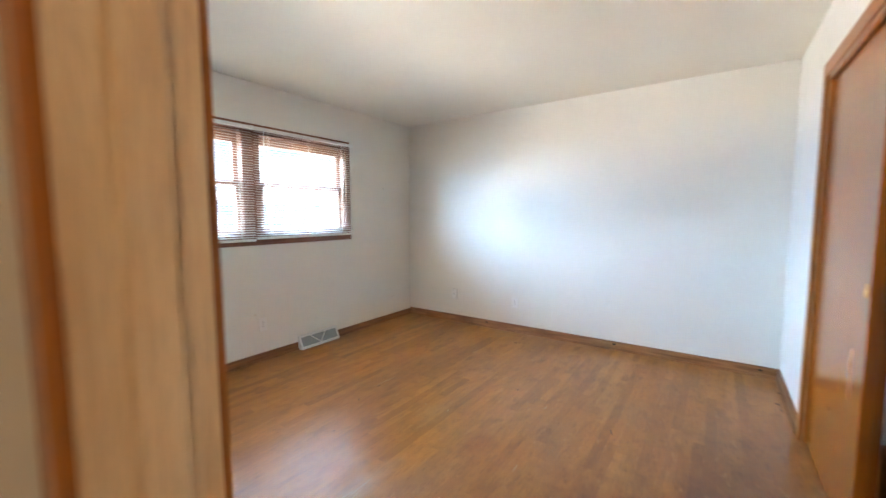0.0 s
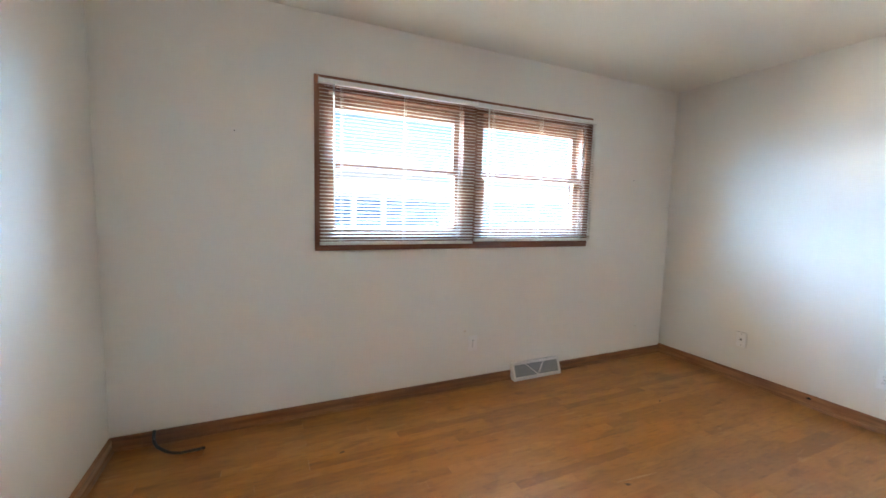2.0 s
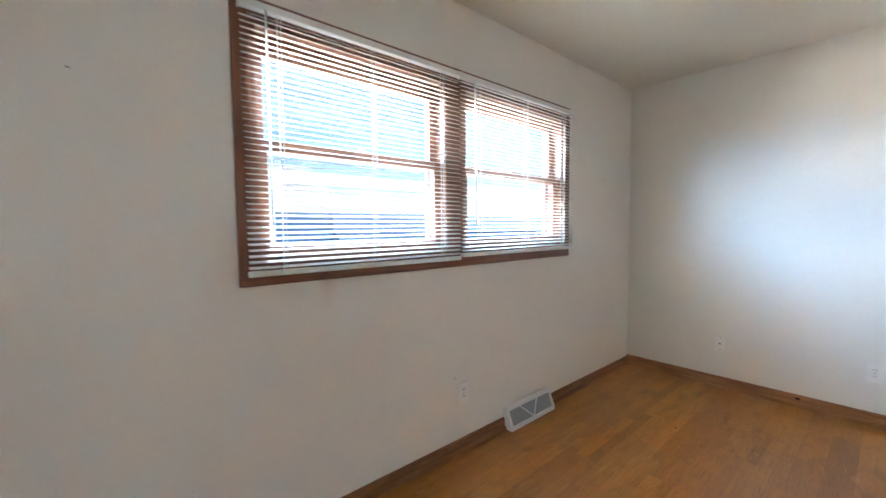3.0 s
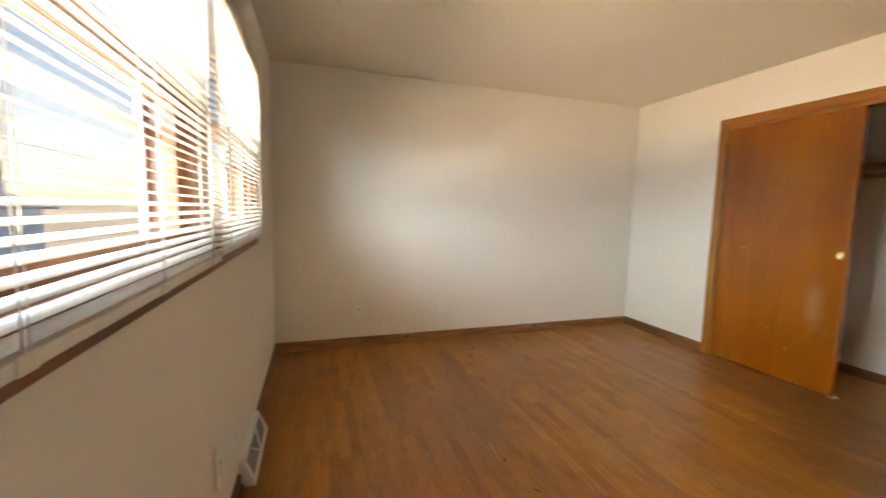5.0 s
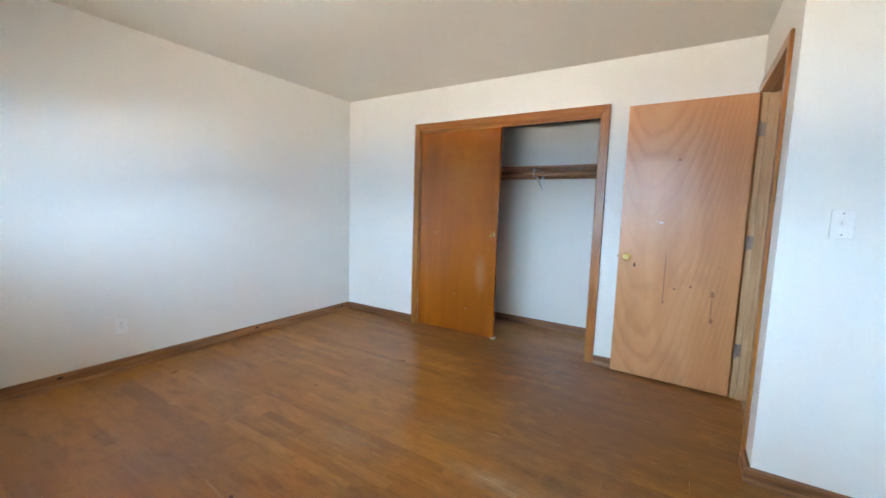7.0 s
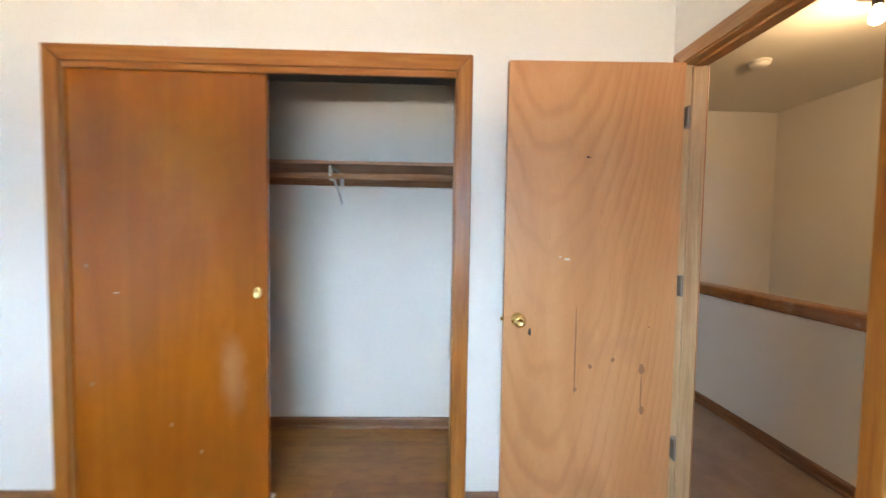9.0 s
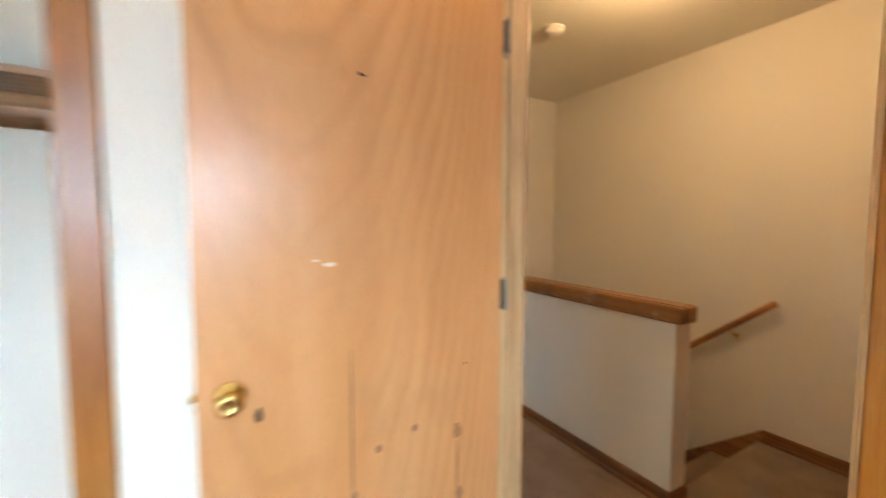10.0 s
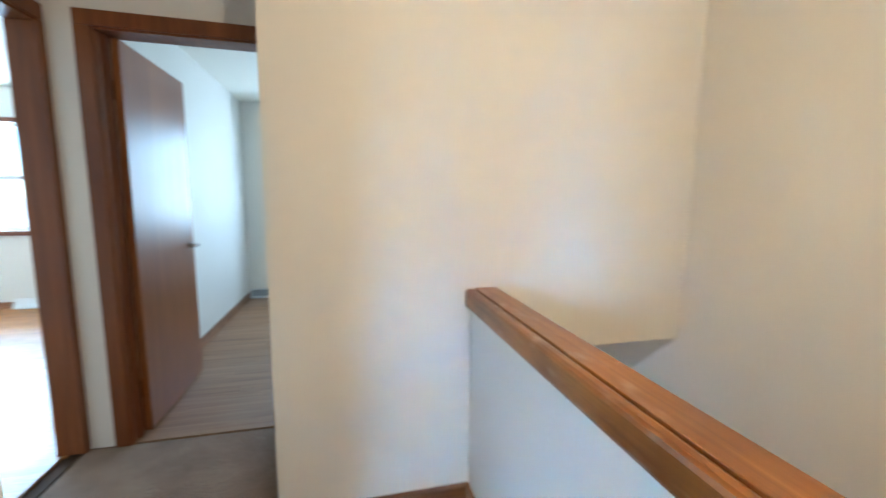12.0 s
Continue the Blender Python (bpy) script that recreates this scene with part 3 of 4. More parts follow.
solid("wall_far_south", boxes((WE_X, W3[0], R_Y - .12, R_Y, 0, H), (W3[1], W2[0], R_Y - .12, R_Y, 0, H), (W3[0], W3[1], R_Y - .12, R_Y, 0, W3[2]), (W3[0], W3[1], R_Y - .12, R_Y, W3[3], H), (W2[1], 5.4, R_Y - .12, R_Y, 0, H), (W2[0], W2[1], R_Y - .12, R_Y, 0, W2[2]), (W2[0], W2[1], R_Y - .12, R_Y, W2[3], H)),
      WALL, "white wall at the far end of the rooms", "wall")
solid("wall_far_east", boxes((5.28, 5.4, R_Y, -.845, 0, H)), WALL, "white bedroom wall", "wall")
solid("wall_far_north", boxes((HE_X + .11, 5.4, -.98, -.846, 0, H)), WALL, "white bedroom wall", "wall")
solid("wall_far_west", boxes((-.92, -.80, R_Y, S_Y - .12, 0, H),
                             (-.80, .095, S_Y - .12, S_Y - .03, 0, H)), WALL, "white wall of the far small room", "wall")


def mitred_casing(parent, axis, a, b, top, wide, d0, d1, upright, level, bevel=.004):
    """Two legs and a head with mitred corners round an opening; axis is the wall's normal, d0 to d1 its depth."""
    e = .0006
    for nm, pts, mt in (("casing_side", [(a, 0), (a + wide, 0), (a + wide, top - wide), (a, top - e)], upright), ("casing_side", [(b - wide, 0), (b, 0), (b, top - e), (b - wide, top - wide)], upright),
                        ("casing_head", [(a + e, top), (a + wide + e, top - wide), (b - wide - e, top - wide), (b - e, top)], level)):
        bm = prism(pts, axis, d0, d1)
        bmesh.ops.bevel(bm, geom=list(bm.edges), offset=bevel, segments=2, affect="EDGES", profile=0.5)
        part(nm, bm, mt, parent)


def skirting(x0, y0, x1, y1, nx, ny, material, label="stained wooden baseboard with a rounded shoe moulding", high=.07):
    """Baseboard along a wall line; (nx, ny) points into the room."""
    prof = [(0, 0), (.026, 0), (.025, .008), (.021, .016), (.013, .020), (.013, high - .012), (.009, high - .003), (0, high)]
    bm = bmesh.new()
    ends = []
    for x, y in ((x0, y0), (x1, y1)):
        ends.append([bm.verts.new((x + nx * d, y + ny * d, z)) for d, z in prof])
    bm.faces.new(ends[0])
    bm.faces.new(list(reversed(ends[1])))
    for i in range(len(prof)):
        j = (i + 1) % len(prof)
        bm.faces.new((ends[0][j], ends[0][i], ends[1][i], ends[1][j]))
    return solid("baseboard", bm, material, label, "baseboard")


skirting(0, N_Y, 2.508, N_Y, 0, -1, BASE_X_SHADED)
skirting(2.965, N_Y, E_X, N_Y, 0, -1, BASE_X_SHADED)
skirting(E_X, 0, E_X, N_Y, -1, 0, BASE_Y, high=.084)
skirting(3.28, 0, E_X, 0, 0, 1, BASE_X_SHADED, high=.084)
skirting(DW1, 0, 1.39, 0, 0, 1, BASE_X_SHADED)
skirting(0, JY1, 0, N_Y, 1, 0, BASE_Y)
skirting(0, JY1, DW1 + .026, JY1, 0, 1, BASE_X_SHADED)
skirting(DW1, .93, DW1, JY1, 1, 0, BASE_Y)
skirting(1.34, -.745, 3.42, -.745, 0, 1, BASE_X_SHADED)
skirting(WE_X, JY0, -1.07, JY0, 0, -1, HALLBASE_X)
skirting(-.175, JY0, DW0 - .06, JY0, 0, -1, HALLBASE_X)
skirting(WE_X, 0, WE_X, JY0, 1, 0, HALLBASE_Y)
skirting(HW_X, ST_Y, HW_X, .052, 1, 0, HALLBASE_Y)
skirting(HB, .052, HW_X + .026, .052, 0, 1, HALLBASE_X)
skirting(HW_X, ST_Y, .205, ST_Y, 0, 1, HALLBASE_X)
skirting(.205, S_Y, .205, ST_Y, 1, 0, HALLBASE_Y)
skirting(1.18, R_Y, 1.18, S_Y - .12, -1, 0, BASE_Y)
skirting(-.80, R_Y, 1.18, R_Y, 0, 1, BASE_X_SHADED)
skirting(1.31, R_Y, 5.28, R_Y, 0, 1, BASE_X_SHADED)

# ---- window ----


def window_unit():
    w = thing("window_1", (2.12, N_Y, WZ0), "wide double window with reddish wooden sashes behind blinds", "window", kind="structure")
    c = .055
    y0, y1 = N_Y - .018, N_Y
    for nm, b, mt in (("casing_head", (1.039, 3.213, y0, y1, WZ1, WZ1 + c), WINWOOD), ("casing_sill", (1.039, 3.213, y0, y1, 1.043, WZ0 + .002), WINWOOD),
                      ("casing_side", (1.039, WX0 + .002, y0, y1, WZ0, WZ1), WINWOOD_V), ("casing_side", (WX1 - .002, 3.213, y0, y1, WZ0, WZ1), WINWOOD_V)):
        part(nm, boxes(b, bevel=.004), mt, w, "dark brown stained casing")
    yi, yo = N_Y + .001, N_Y + .149
    for b in ((WX0, WX0 + .03, yi, yo, WZ0, WZ1), (WX1 - .03, WX1, yi, yo, WZ0, WZ1)):
        part("jamb", boxes(b, bevel=.002), WINWOOD_V, w)
    part("head_jamb", boxes((WX0 + .03, WX1 - .03, yi, yo, WZ1 - .03, WZ1), bevel=.002), SASH, w)
    part("sill", boxes((WX0 + .03, WX1 - .03, yi, yo, WZ0, WZ0 + .03), bevel=.003), WINWOOD, w)
    part("mullion", boxes((2.04, 2.20, yi, yo, WZ0 + .03, WZ1 - .03), bevel=.004), SASH, w)
    for a, b in ((WX0 + .03, 2.04), (2.20, WX1 - .03)):
        for nm, zz0, zz1, yy in (("lower_sash", WZ0 + .03, 1.598, N_Y + .035), ("upper_sash", 1.555, WZ1 - .03, N_Y + .072)):
            s = .042
            top = .042 if nm == "lower_sash" else .08
            bot = .06 if nm == "lower_sash" else .035
            sash = part(nm, boxes((a, a + s, yy, yy + .034, zz0, zz1), (b - s, b, yy, yy + .034, zz0, zz1), (a + s, b - s, yy, yy + .034, zz0, zz0 + bot),
                                  (a + s, b - s, yy, yy + .034, zz1 - top, zz1), bevel=.004), SASH, w, "reddish brown wooden sash")
            p = part("pane", boxes((a + s, b - s, yy + .015, yy + .019, zz0 + bot, zz1 - top)), GLASS, sash)
            p.visible_shadow = False
            if nm == "lower_sash":
                m = (a + b) / 2
                part("sash_lock", join(boxes((m - .03, m + .03, yy + .004, yy + .03, zz1, zz1 + .008), bevel=.002), rod((m, yy + .017, zz1 + .008), (m, yy + .017, zz1 + .02), .012)), STEEL, sash, "small metal sash lock")
        ys = N_Y + .122
        part("storm_frame", boxes((a, a + .022, ys, ys + .016, WZ0 + .03, WZ1 - .03), (b - .022, b, ys, ys + .016, WZ0 + .03, WZ1 - .03), (a + .022, b - .022, ys, ys + .016, 1.455, 1.50),
                                  (a + .022, b - .022, ys, ys + .016, WZ0 + .03, WZ0 + .06), (a + .022, b - .022, ys, ys + .016, WZ1 - .06, WZ1 - .03), bevel=.003), ALU, w, "pale aluminium storm window frame")


window_unit()


def blind(x0, x1, zb, label):
    """A mini blind: headrail, crowned slats, ladder cords, bottom rail and tilt wand."""
    yc = N_Y - .036
    zt = 2.062
    ob = thing("window_blind", ((x0 + x1) / 2, yc, zb), label, "blind", "window blinds")
    part("headrail", boxes((x0, x1, yc - .014, yc + .016, zt - .027, zt), bevel=.003), WHITE, ob, "white metal headrail")
    L = x1 - x0 - .008
    bm = bmesh.new()
    prof = [(-.0125, 0), (-.0065, .0016), (0, .0022), (.0065, .0016), (.0125, 0)]
    low = [(u, v - .0007) for u, v in reversed(prof)]
    ring = prof + low
    a = [bm.verts.new((-L / 2, u, v)) for u, v in ring]
    b = [bm.verts.new((L / 2, u, v)) for u, v in ring]
    for i in range(len(ring)):
        j = (i + 1) % len(ring)
        bm.faces.new((a[i], a[j], b[j], b[i]))
    bm.faces.new(a)
    bm.faces.new(b)
    me = mesh_of("slat", bm, SLAT)
    n = int((zt - .045 - zb - .03) / .0212)
    rnd = random.Random(int(x0 * 100))
    for i in range(n + 1):
        s = new("slat", me)
        s.parent = ob
        s.matrix_basis = pose(rnd.uniform(-.002, .002), 0, .034 + i * .0212, 15 + rnd.uniform(-3, 3), rnd.uniform(-.12, .12), 0)
    part("bottom_rail", boxes((x0 + .003, x1 - .003, yc - .013, yc + .013, zb, zb + .021), bevel=.004), WHITE, ob, "white bottom rail")
    for f in (.12, .5, .88):
        x = x0 + (x1 - x0) * f
        part("ladder_cord", join(rod((x, yc - .0135, zb + .015), (x, yc - .0135, zt - .02), .0011, 6), rod((x + .006, yc + .0135, zb + .015), (x + .006, yc + .0135, zt - .02), .0011, 6),
                                 rod((x + .012, yc - .0135, zb + .015), (x + .012, yc - .0135, zt - .02), .0009, 6)), WHITE, ob)
        part("cord_clip", boxes((x - .012, x + .022, yc - .0155, yc - .013, zb + .001, zb + .024), bevel=.001), WHITE, ob)
    xw = x0 + .085
    part("tilt_wand", join(rod((xw, yc - .03, 1.265), (xw, yc - .022, zt - .03), .0042, 6), rod((xw, yc - .022, zt - .03), (xw, yc - .010, zt - .02), .002, 6)), WAND, ob, "grey plastic tilt wand")
    for x in (x0 - .001, x1 - .003):
        part("end_bracket", boxes((x, x + .004, yc - .017, yc + .018, zt - .03, zt + .004), bevel=.001), WHITE, ob)


blind(1.062, 2.116, 1.08, "white mini blind with open slats over the window")
blind(2.124, 3.222, 1.094, "white mini blind with open slats over the window")

# ---- floor register ----


def register():
    ob = thing("floor_register", (2.73, N_Y - .05, 0), "white metal baseboard heat register with triangle grille", "vent")
    x0, x1, y = 2.508, 2.965, N_Y
    prof = [(y - .005, 0), (y - .072, 0), (y - .072, .022), (y - .03, .125), (y - .005, .13)]
    body = join(prism(prof, 0, x0, x0 + .016), prism(prof, 0, x1 - .016, x1), boxes((x0 + .016, x1 - .016, y - .072, y - .005, 0, .024), (x0 + .016, x1 - .016, y - .034, y - .005, .112, .13)))
    part("body", body, ENAMEL, ob)
    part("grille", prism([(y - .060, .024), (y - .056, .024), (y - .022, .112), (y - .026, .112)], 0, x0 + .016, x1 - .016), GREY, ob, "dark grey wire mesh")
    d = Vector((0, .042, .103)).normalized()

    def bar(xa, ta, xb, tb):
        o = Vector((0, y - .069, .024))
        p, q = o + d * ta + Vector((xa, 0, 0)), o + d * tb + Vector((xb, 0, 0))
        return rod(p, q, .0045, 6)
    mid = (x0 + x1) / 2
    part("grille_bar", bar(mid - .11, .1, mid, .002), ENAMEL, ob)
    part("grille_bar", bar(mid + .075, .1, mid, .002), ENAMEL, ob)


register()


def plate(name, at, axis, sign, kind):
    """Wall plate at a wall point; axis 0 or 1 is the wall's normal, sign points into the room."""
    ob = thing(name, at, {"duplex": "white duplex outlet plate low on the wall", "cable": "white cable outlet plate low on the wall", "switch": "white toggle light switch plate beside the door"}[kind], "switch" if kind == "switch" else "outlet")
    x, y, z = at

    def lay(u0, u1, d0, d1, z0, z1, bevel=.001):
        a, b = sorted((sign * d0, sign * d1))
        if axis == 0:
            return boxes((x + a, x + b, y + u0, y + u1, z + z0, z + z1), bevel=bevel)
        return boxes((x + u0, x + u1, y + a, y + b, z + z0, z + z1), bevel=bevel)
    part("cover", lay(-.037, .037, 0, .008, -.06, .06, .0025), WHITE, ob)
    if kind == "duplex":
        for dz in (-.02, .02):
            r = part("receptacle", lay(-.016, .016, .008, .0105, dz - .014, dz + .014), WHITE, ob)
            for du in (-.006, .006):
                part("slot", lay(du - .0012, du + .0012, 0.0100, .0112, dz - .003, dz + .007, 0), DARK, r)
    elif kind == "cable":
        d = Vector((sign, 0, 0) if axis == 0 else (0, sign, 0))
        part("socket", rod(Vector(at), Vector(at) + d * .015, .006), DARK, ob, "dark coaxial socket")
    else:
        part("toggle", lay(-.005, .005, .008, .02, -.004, .014), WHITE, ob)
    for dz in ((-.045, .045) if kind != "duplex" else (0,)):
        part("screw", lay(-.003, .003, .008, .0092, dz - .003, dz + .003, 0), STEEL, ob)


plate("wall_outlet", (2.162, N_Y, .328), 1, -1, "duplex")
plate("cable_outlet", (E_X, 3.057, .341), 0, -1, "cable")
plate("wall_outlet", (E_X, 2.256, .331), 0, -1, "duplex")
plate("light_switch", (.26, JY1, 1.234), 1, 1, "switch")

# coaxial cable lying in the corner
cu = bpy.data.curves.new("cable", "CURVE")
cu.dimensions, cu.bevel_depth, cu.bevel_resolution = "3D", .008, 3
sp = cu.splines.new("BEZIER")
pts = [(.20, 3.742, .085), (.205, 3.715, .03), (.25, 3.66, .009), (.33, 3.60, .008), (.41, 3.58, .018), (.455, 3.575, .022)]
sp.bezier_points.add(len(pts) - 1)
for bp_, p_ in zip(sp.bezier_points, pts):
    bp_.co, bp_.handle_left_type, bp_.handle_right_type = p_, "AUTO", "AUTO"
tmp = new("tmp_cable", cu)
cable_me = bpy.data.meshes.new_from_object(tmp)
bpy.data.objects.remove(tmp)
cable_me.materials.clear()
cable_me.materials.append(BLACK)
tagged(new("coaxial_cable", cable_me), "loose black coaxial cable end lying on the floor", "cable")

# ---- closet ----
t = thing("closet_frame", (2.33, 0, 0), "amber stained wooden casing around the closet opening", "door frame", kind="structure")
mitred_casing(t, 1, 1.386, 3.279, 2.104, .071, 0, .018, TRIM_V, TRIM_X)
part("fascia", boxes((CX0 + .012, CX1 - .012, -.008, .008, 2.004, 2.034), bevel=.003), TRIM_X, t)
part("jamb", boxes((CX0, CX0 + .012, -.119, -.001, 0, 2.034), bevel=.002), TRIM_V, t)
part("jamb", boxes((CX1 - .012, CX1, -.119, -.001, 0, 2.034), bevel=.002), TRIM_V, t)
part("track", boxes((CX0 + .012, CX1 - .012, -.115, -.010, 2.012, 2.033)), DARK, t, "dark sliding door track")


def slider(x0, x1, y0, name_label):
    ob = thing("sliding_door", ((x0 + x1) / 2, y0, .012), name_label, "sliding door", "closet doors")
    part("panel", boxes((x0, x1, y0 - .034, y0, .014, 2.008), bevel=.002), AMBER, ob)
    return ob


slide_front = d = slider(2.320, 3.203, -.012, "glossy amber veneer sliding closet door standing shut")
m = pose(2.362, -.012, 1.011, -90, 0, 0)
part("finger_pull", lathe([(.017, 0), (.0185, .001), (.0175, .003), (.0125, .003), (.0115, .0012), (.004, .001), (.003, .001)], m @ Matrix.Diagonal((1, 1.6, 1, 1)), 20), BRASS, d, "oval brass finger pull")
slider(2.40, 3.198, -.062, "amber veneer sliding closet door behind the front one")
tagged(solid("floor_guide", boxes((2.31, 2.345, -.075, -.022, 0, .012), (2.322, 2.332, -.06, -.03, .012, .03), bevel=.002), WHITE, kind=""), "small white plastic sliding door guide on the floor", "door guide")

t = thing("closet_shelf", (2.38, -.745, 1.69), "rough pine closet shelf on a cleat", "shelf")
part("board", boxes((1.341, 3.419, -.745, -.40, 1.672, 1.692), bevel=.002), SHELF, t)
part("cleat", boxes((1.341, 3.419, -.744, -.726, 1.59, 1.671), bevel=.002), SHELF, t)
part("side_cleat", boxes((1.341, 1.359, -.725, -.42, 1.59, 1.671), bevel=.002), SHELF, t)
part("side_cleat", boxes((3.401, 3.419, -.725, -.42, 1.59, 1.671), bevel=.002), SHELF, t)
solid("closet_rod", rod((1.36, -.45, 1.615), (3.40, -.45, 1.615), .017, 16), SHELF, "round wooden hanging rod under the shelf", "closet rod", "", (2.38, -.45, 1.615))
t = thing("shelf_bracket", (2.14, -.744, 1.5), "white metal shelf and rod bracket", "bracket")
part("back_plate", boxes((2.128, 2.152, -.726, -.722, 1.46, 1.67), bevel=.001), ENAMEL, t)
part("arm", boxes((2.136, 2.144, -.724, -.42, 1.655, 1.671), bevel=.001), ENAMEL, t)
part("brace", prism([(-.722, 1.47), (-.722, 1.50), (-.45, 1.66), (-.43, 1.645)], 0, 2.137, 2.143), ENAMEL, t)
part("hook", join(boxes((2.134, 2.146, -.436, -.418, 1.61, 1.66), bevel=.002), boxes((2.134, 2.146, -.475, -.43, 1.588, 1.598), bevel=.002)), ENAMEL, t)

# ---- bedroom doorway and door ----
t = thing("door_frame", (.4, .46, 0), "pine door jamb with stained casing and stops", "door frame", kind="structure")
JW0, JW1 = DW0 - .009, DW1 + .004
part("hinge_jamb", boxes((JW0, JW1, DY0 + .001, .088, 0, 2.055), bevel=.002), PINE_SHADED, t)
part("strike_jamb", boxes((JW0, JW1, .862, DY1 - .001, 0, 2.055), bevel=.002), PINE_LIT, t)
part("head_jamb", boxes((JW0, JW1, DY0 + .001, DY1 - .001, 2.056, 2.074), bevel=.002), TRIM_Y, t)
part("stop", boxes((.392, .431, .088, .10, 0, 2.044), bevel=.003), PINE_SHADED, t)
part("stop", boxes((.392, .431, .850, .862, 0, 2.044), bevel=.003), PINE_LIT, t)
part("stop", boxes((.392, .431, .1005, .8495, 2.044, 2.056), bevel=.003), TRIM_Y, t)
for x0, x1 in ((DW1, DW1 + .016), (DW0 - .022, DW0 - .008)):
    mitred_casing(t, 0, .02, .928, 2.122, .060, x0, x1, TRIM_V, TRIM_Y)
for z in (1.82, 1.085, .345):
    part("hinge_plate", boxes((DW1 - .034, DW1 + .003, .0875, .0895, z - .044, z + .044), bevel=.0008), STEEL, t, "worn steel hinge plate")
part("strike_plate", boxes((DW1 - .045, DW1 - .015, .8605, .8622, .90, .958), bevel=.0005), BRASS, t, "brass strike plate")
part("threshold", boxes((0.365, .395, .089, .861, -.003, .006), bevel=.002), STEEL, t, "metal carpet edge strip")

door = new("door_1")
door.matrix_basis = pose(.466, .092, 0, 0, 0, -1.8)
BASES[door.name] = Vector((0, 0, 0))
tagged(door, "open flush door of pale lauan veneer with drips and scratches", "door", kind="structure")
DL = .772
part("leaf", boxes((.013, DL, 0, .035, .018, 2.048), bevel=.002), PLY, door)
kx, kz = DL - .062, .925
for sgn, y in ((1, .035), (-1, 0)):
    k = part("knob", lathe([(.031, 0), (.031, .003), (.026, .008), (.012, .011), (.011, .026), (.019, .032), (.026, .042), (.0265, .05), (.021, .058), (.012, .061), (.010, .058), (.004, .058)] if sgn > 0 else
                           [(.031, 0), (.031, .003), (.026, .008), (.012, .011), (.011, .02), (.02, .026), (.02, .034), (.01, .038)], pose(kx, y, kz, -90 * sgn, 0, 0), 28), BRASS, door, "round polished brass knob")
part("latch_plate", boxes((DL - .001, DL + .0015, .005, .030, kz - .028, kz + .028)), BRASS, door, "brass latch plate")
part("latch_bolt", boxes((DL + .001, DL + .012, .011, .024, kz - .008, kz + .008), bevel=.002), BRASS, door)
for z in (1.82, 1.085, .345):
    h_ = part("hinge", join(rod((-.004, .04, z - .045), (-.004, .04, z + .045), .006, 10), boxes((-.003, .0035, .006, .038, z - .044, z + .044), bevel=.001)), STEEL, door, "worn steel butt hinge")


def blot(x, z, w, hgt, mat, name, y=.0352, on=None):
    """A thin mark of uneven outline lying on the door's face."""
    rnd = random.Random(int(x * 1000 + z * 77))
    bm = bmesh.new()
    vs = []
    for i in range(14):
        a = 2 * math.pi * i / 14
        k = 1 + rnd.uniform(-.25, .25)
        vs.append((x + w / 2 * math.cos(a) * k, z + hgt / 2 * math.sin(a) * k))
    lo = [bm.verts.new((u, y, v)) for u, v in vs]
    hi = [bm.verts.new((u, y + .0006, v)) for u, v in vs]
    bm.faces.new(hi)
    for i in range(14):
        j = (i + 1) % 14
        bm.faces.new((lo[i], lo[j], hi[j], hi[i]))
    part(name, bm, mat, on or door)


for x, z, w, hh in ((.452, .80, .008, .36), (.448, .615, .016, .022), (.385, .72, .018, .025), (.285, .75, .018, .02), (.155, .71, .026, .05), (.155, .61, .007, .17), (.148, .525, .02, .04)):
    blot(x, z, w, hh, STAIN, "drip_stain")
blot(DL - .115, .87, .014, .034, DARK, "gouge")
blot(.50, 1.195, .030, .010, CHIP, "scratch")
blot(.53, 1.205, .012, .006, CHIP, "scratch")
blot(.42, 1.64, .018, .009, DARK, "gouge")
blot(.13, .9, .006, .006, DARK, "gouge")
for x, z in ((2.625, .258), (3.118, .58), (3.132, 1.129), (2.761, .388)):
    blot(x, z, .016, .02, STAIN, "spot", -.0119, slide_front)
blot(3.0, 1.005, .03, .004, CHIP, "scratch", -.0119, slide_front)

# ---- half wall, stairs, handrail ----
t = thing("half_wall", (HW_X - .055, -.8, 0), "white painted half wall with a brown wooden cap", "half wall", kind="structure")
part("wall_body", boxes((HB, HW_X, ST_Y, .052, -.003, .852)), WALL, t)
CZ0, CZ1 = .852, .930
cap = part("cap", boxes((HW_X - .102, HW_X - .0110, ST_Y + .001, .064, CZ0 + .002, CZ1), bevel=.002), CAPWOOD, t, "worn brown wooden cap board")
part("cap_edge", boxes((HW_X - .0090, HW_X + .029, ST_Y + .001, .086, CZ0, CZ1 - .001), bevel=.012), CAPWOOD, cap, "rounded edge moulding")
part("cap_edge", boxes((HW_X - .102, HW_X - .0105, .0655, .086, CZ0, CZ1 - .001), bevel=.009), CAPWOOD, cap, "rounded end moulding")

t = thing("staircase", (-1.1, -.2, -.2), "brown carpeted stairs going down beside the half wall", "stairs", kind="structure")
for i in range(14):
    y = -.004 - .235 * i
    z = -.19 * (i + 1)
    part("step", boxes((WE_X + .02, HB - .002, y - .262, y, z - .21, z), bevel=.012), CARPET, t)
part("skirt_board", prism([(.004, -.30), (.004, .07), (-3.4, -2.72), (-3.4, -2.95)], 0, WE_X + .001, WE_X + .018), BASE_Y, t, "stained wooden stair skirt board")
bmn = rod((WE_X, -.004, -.016), (HB - .002, -.004, -.016), .013, 10)
part("nosing", bmn, CARPET, t)

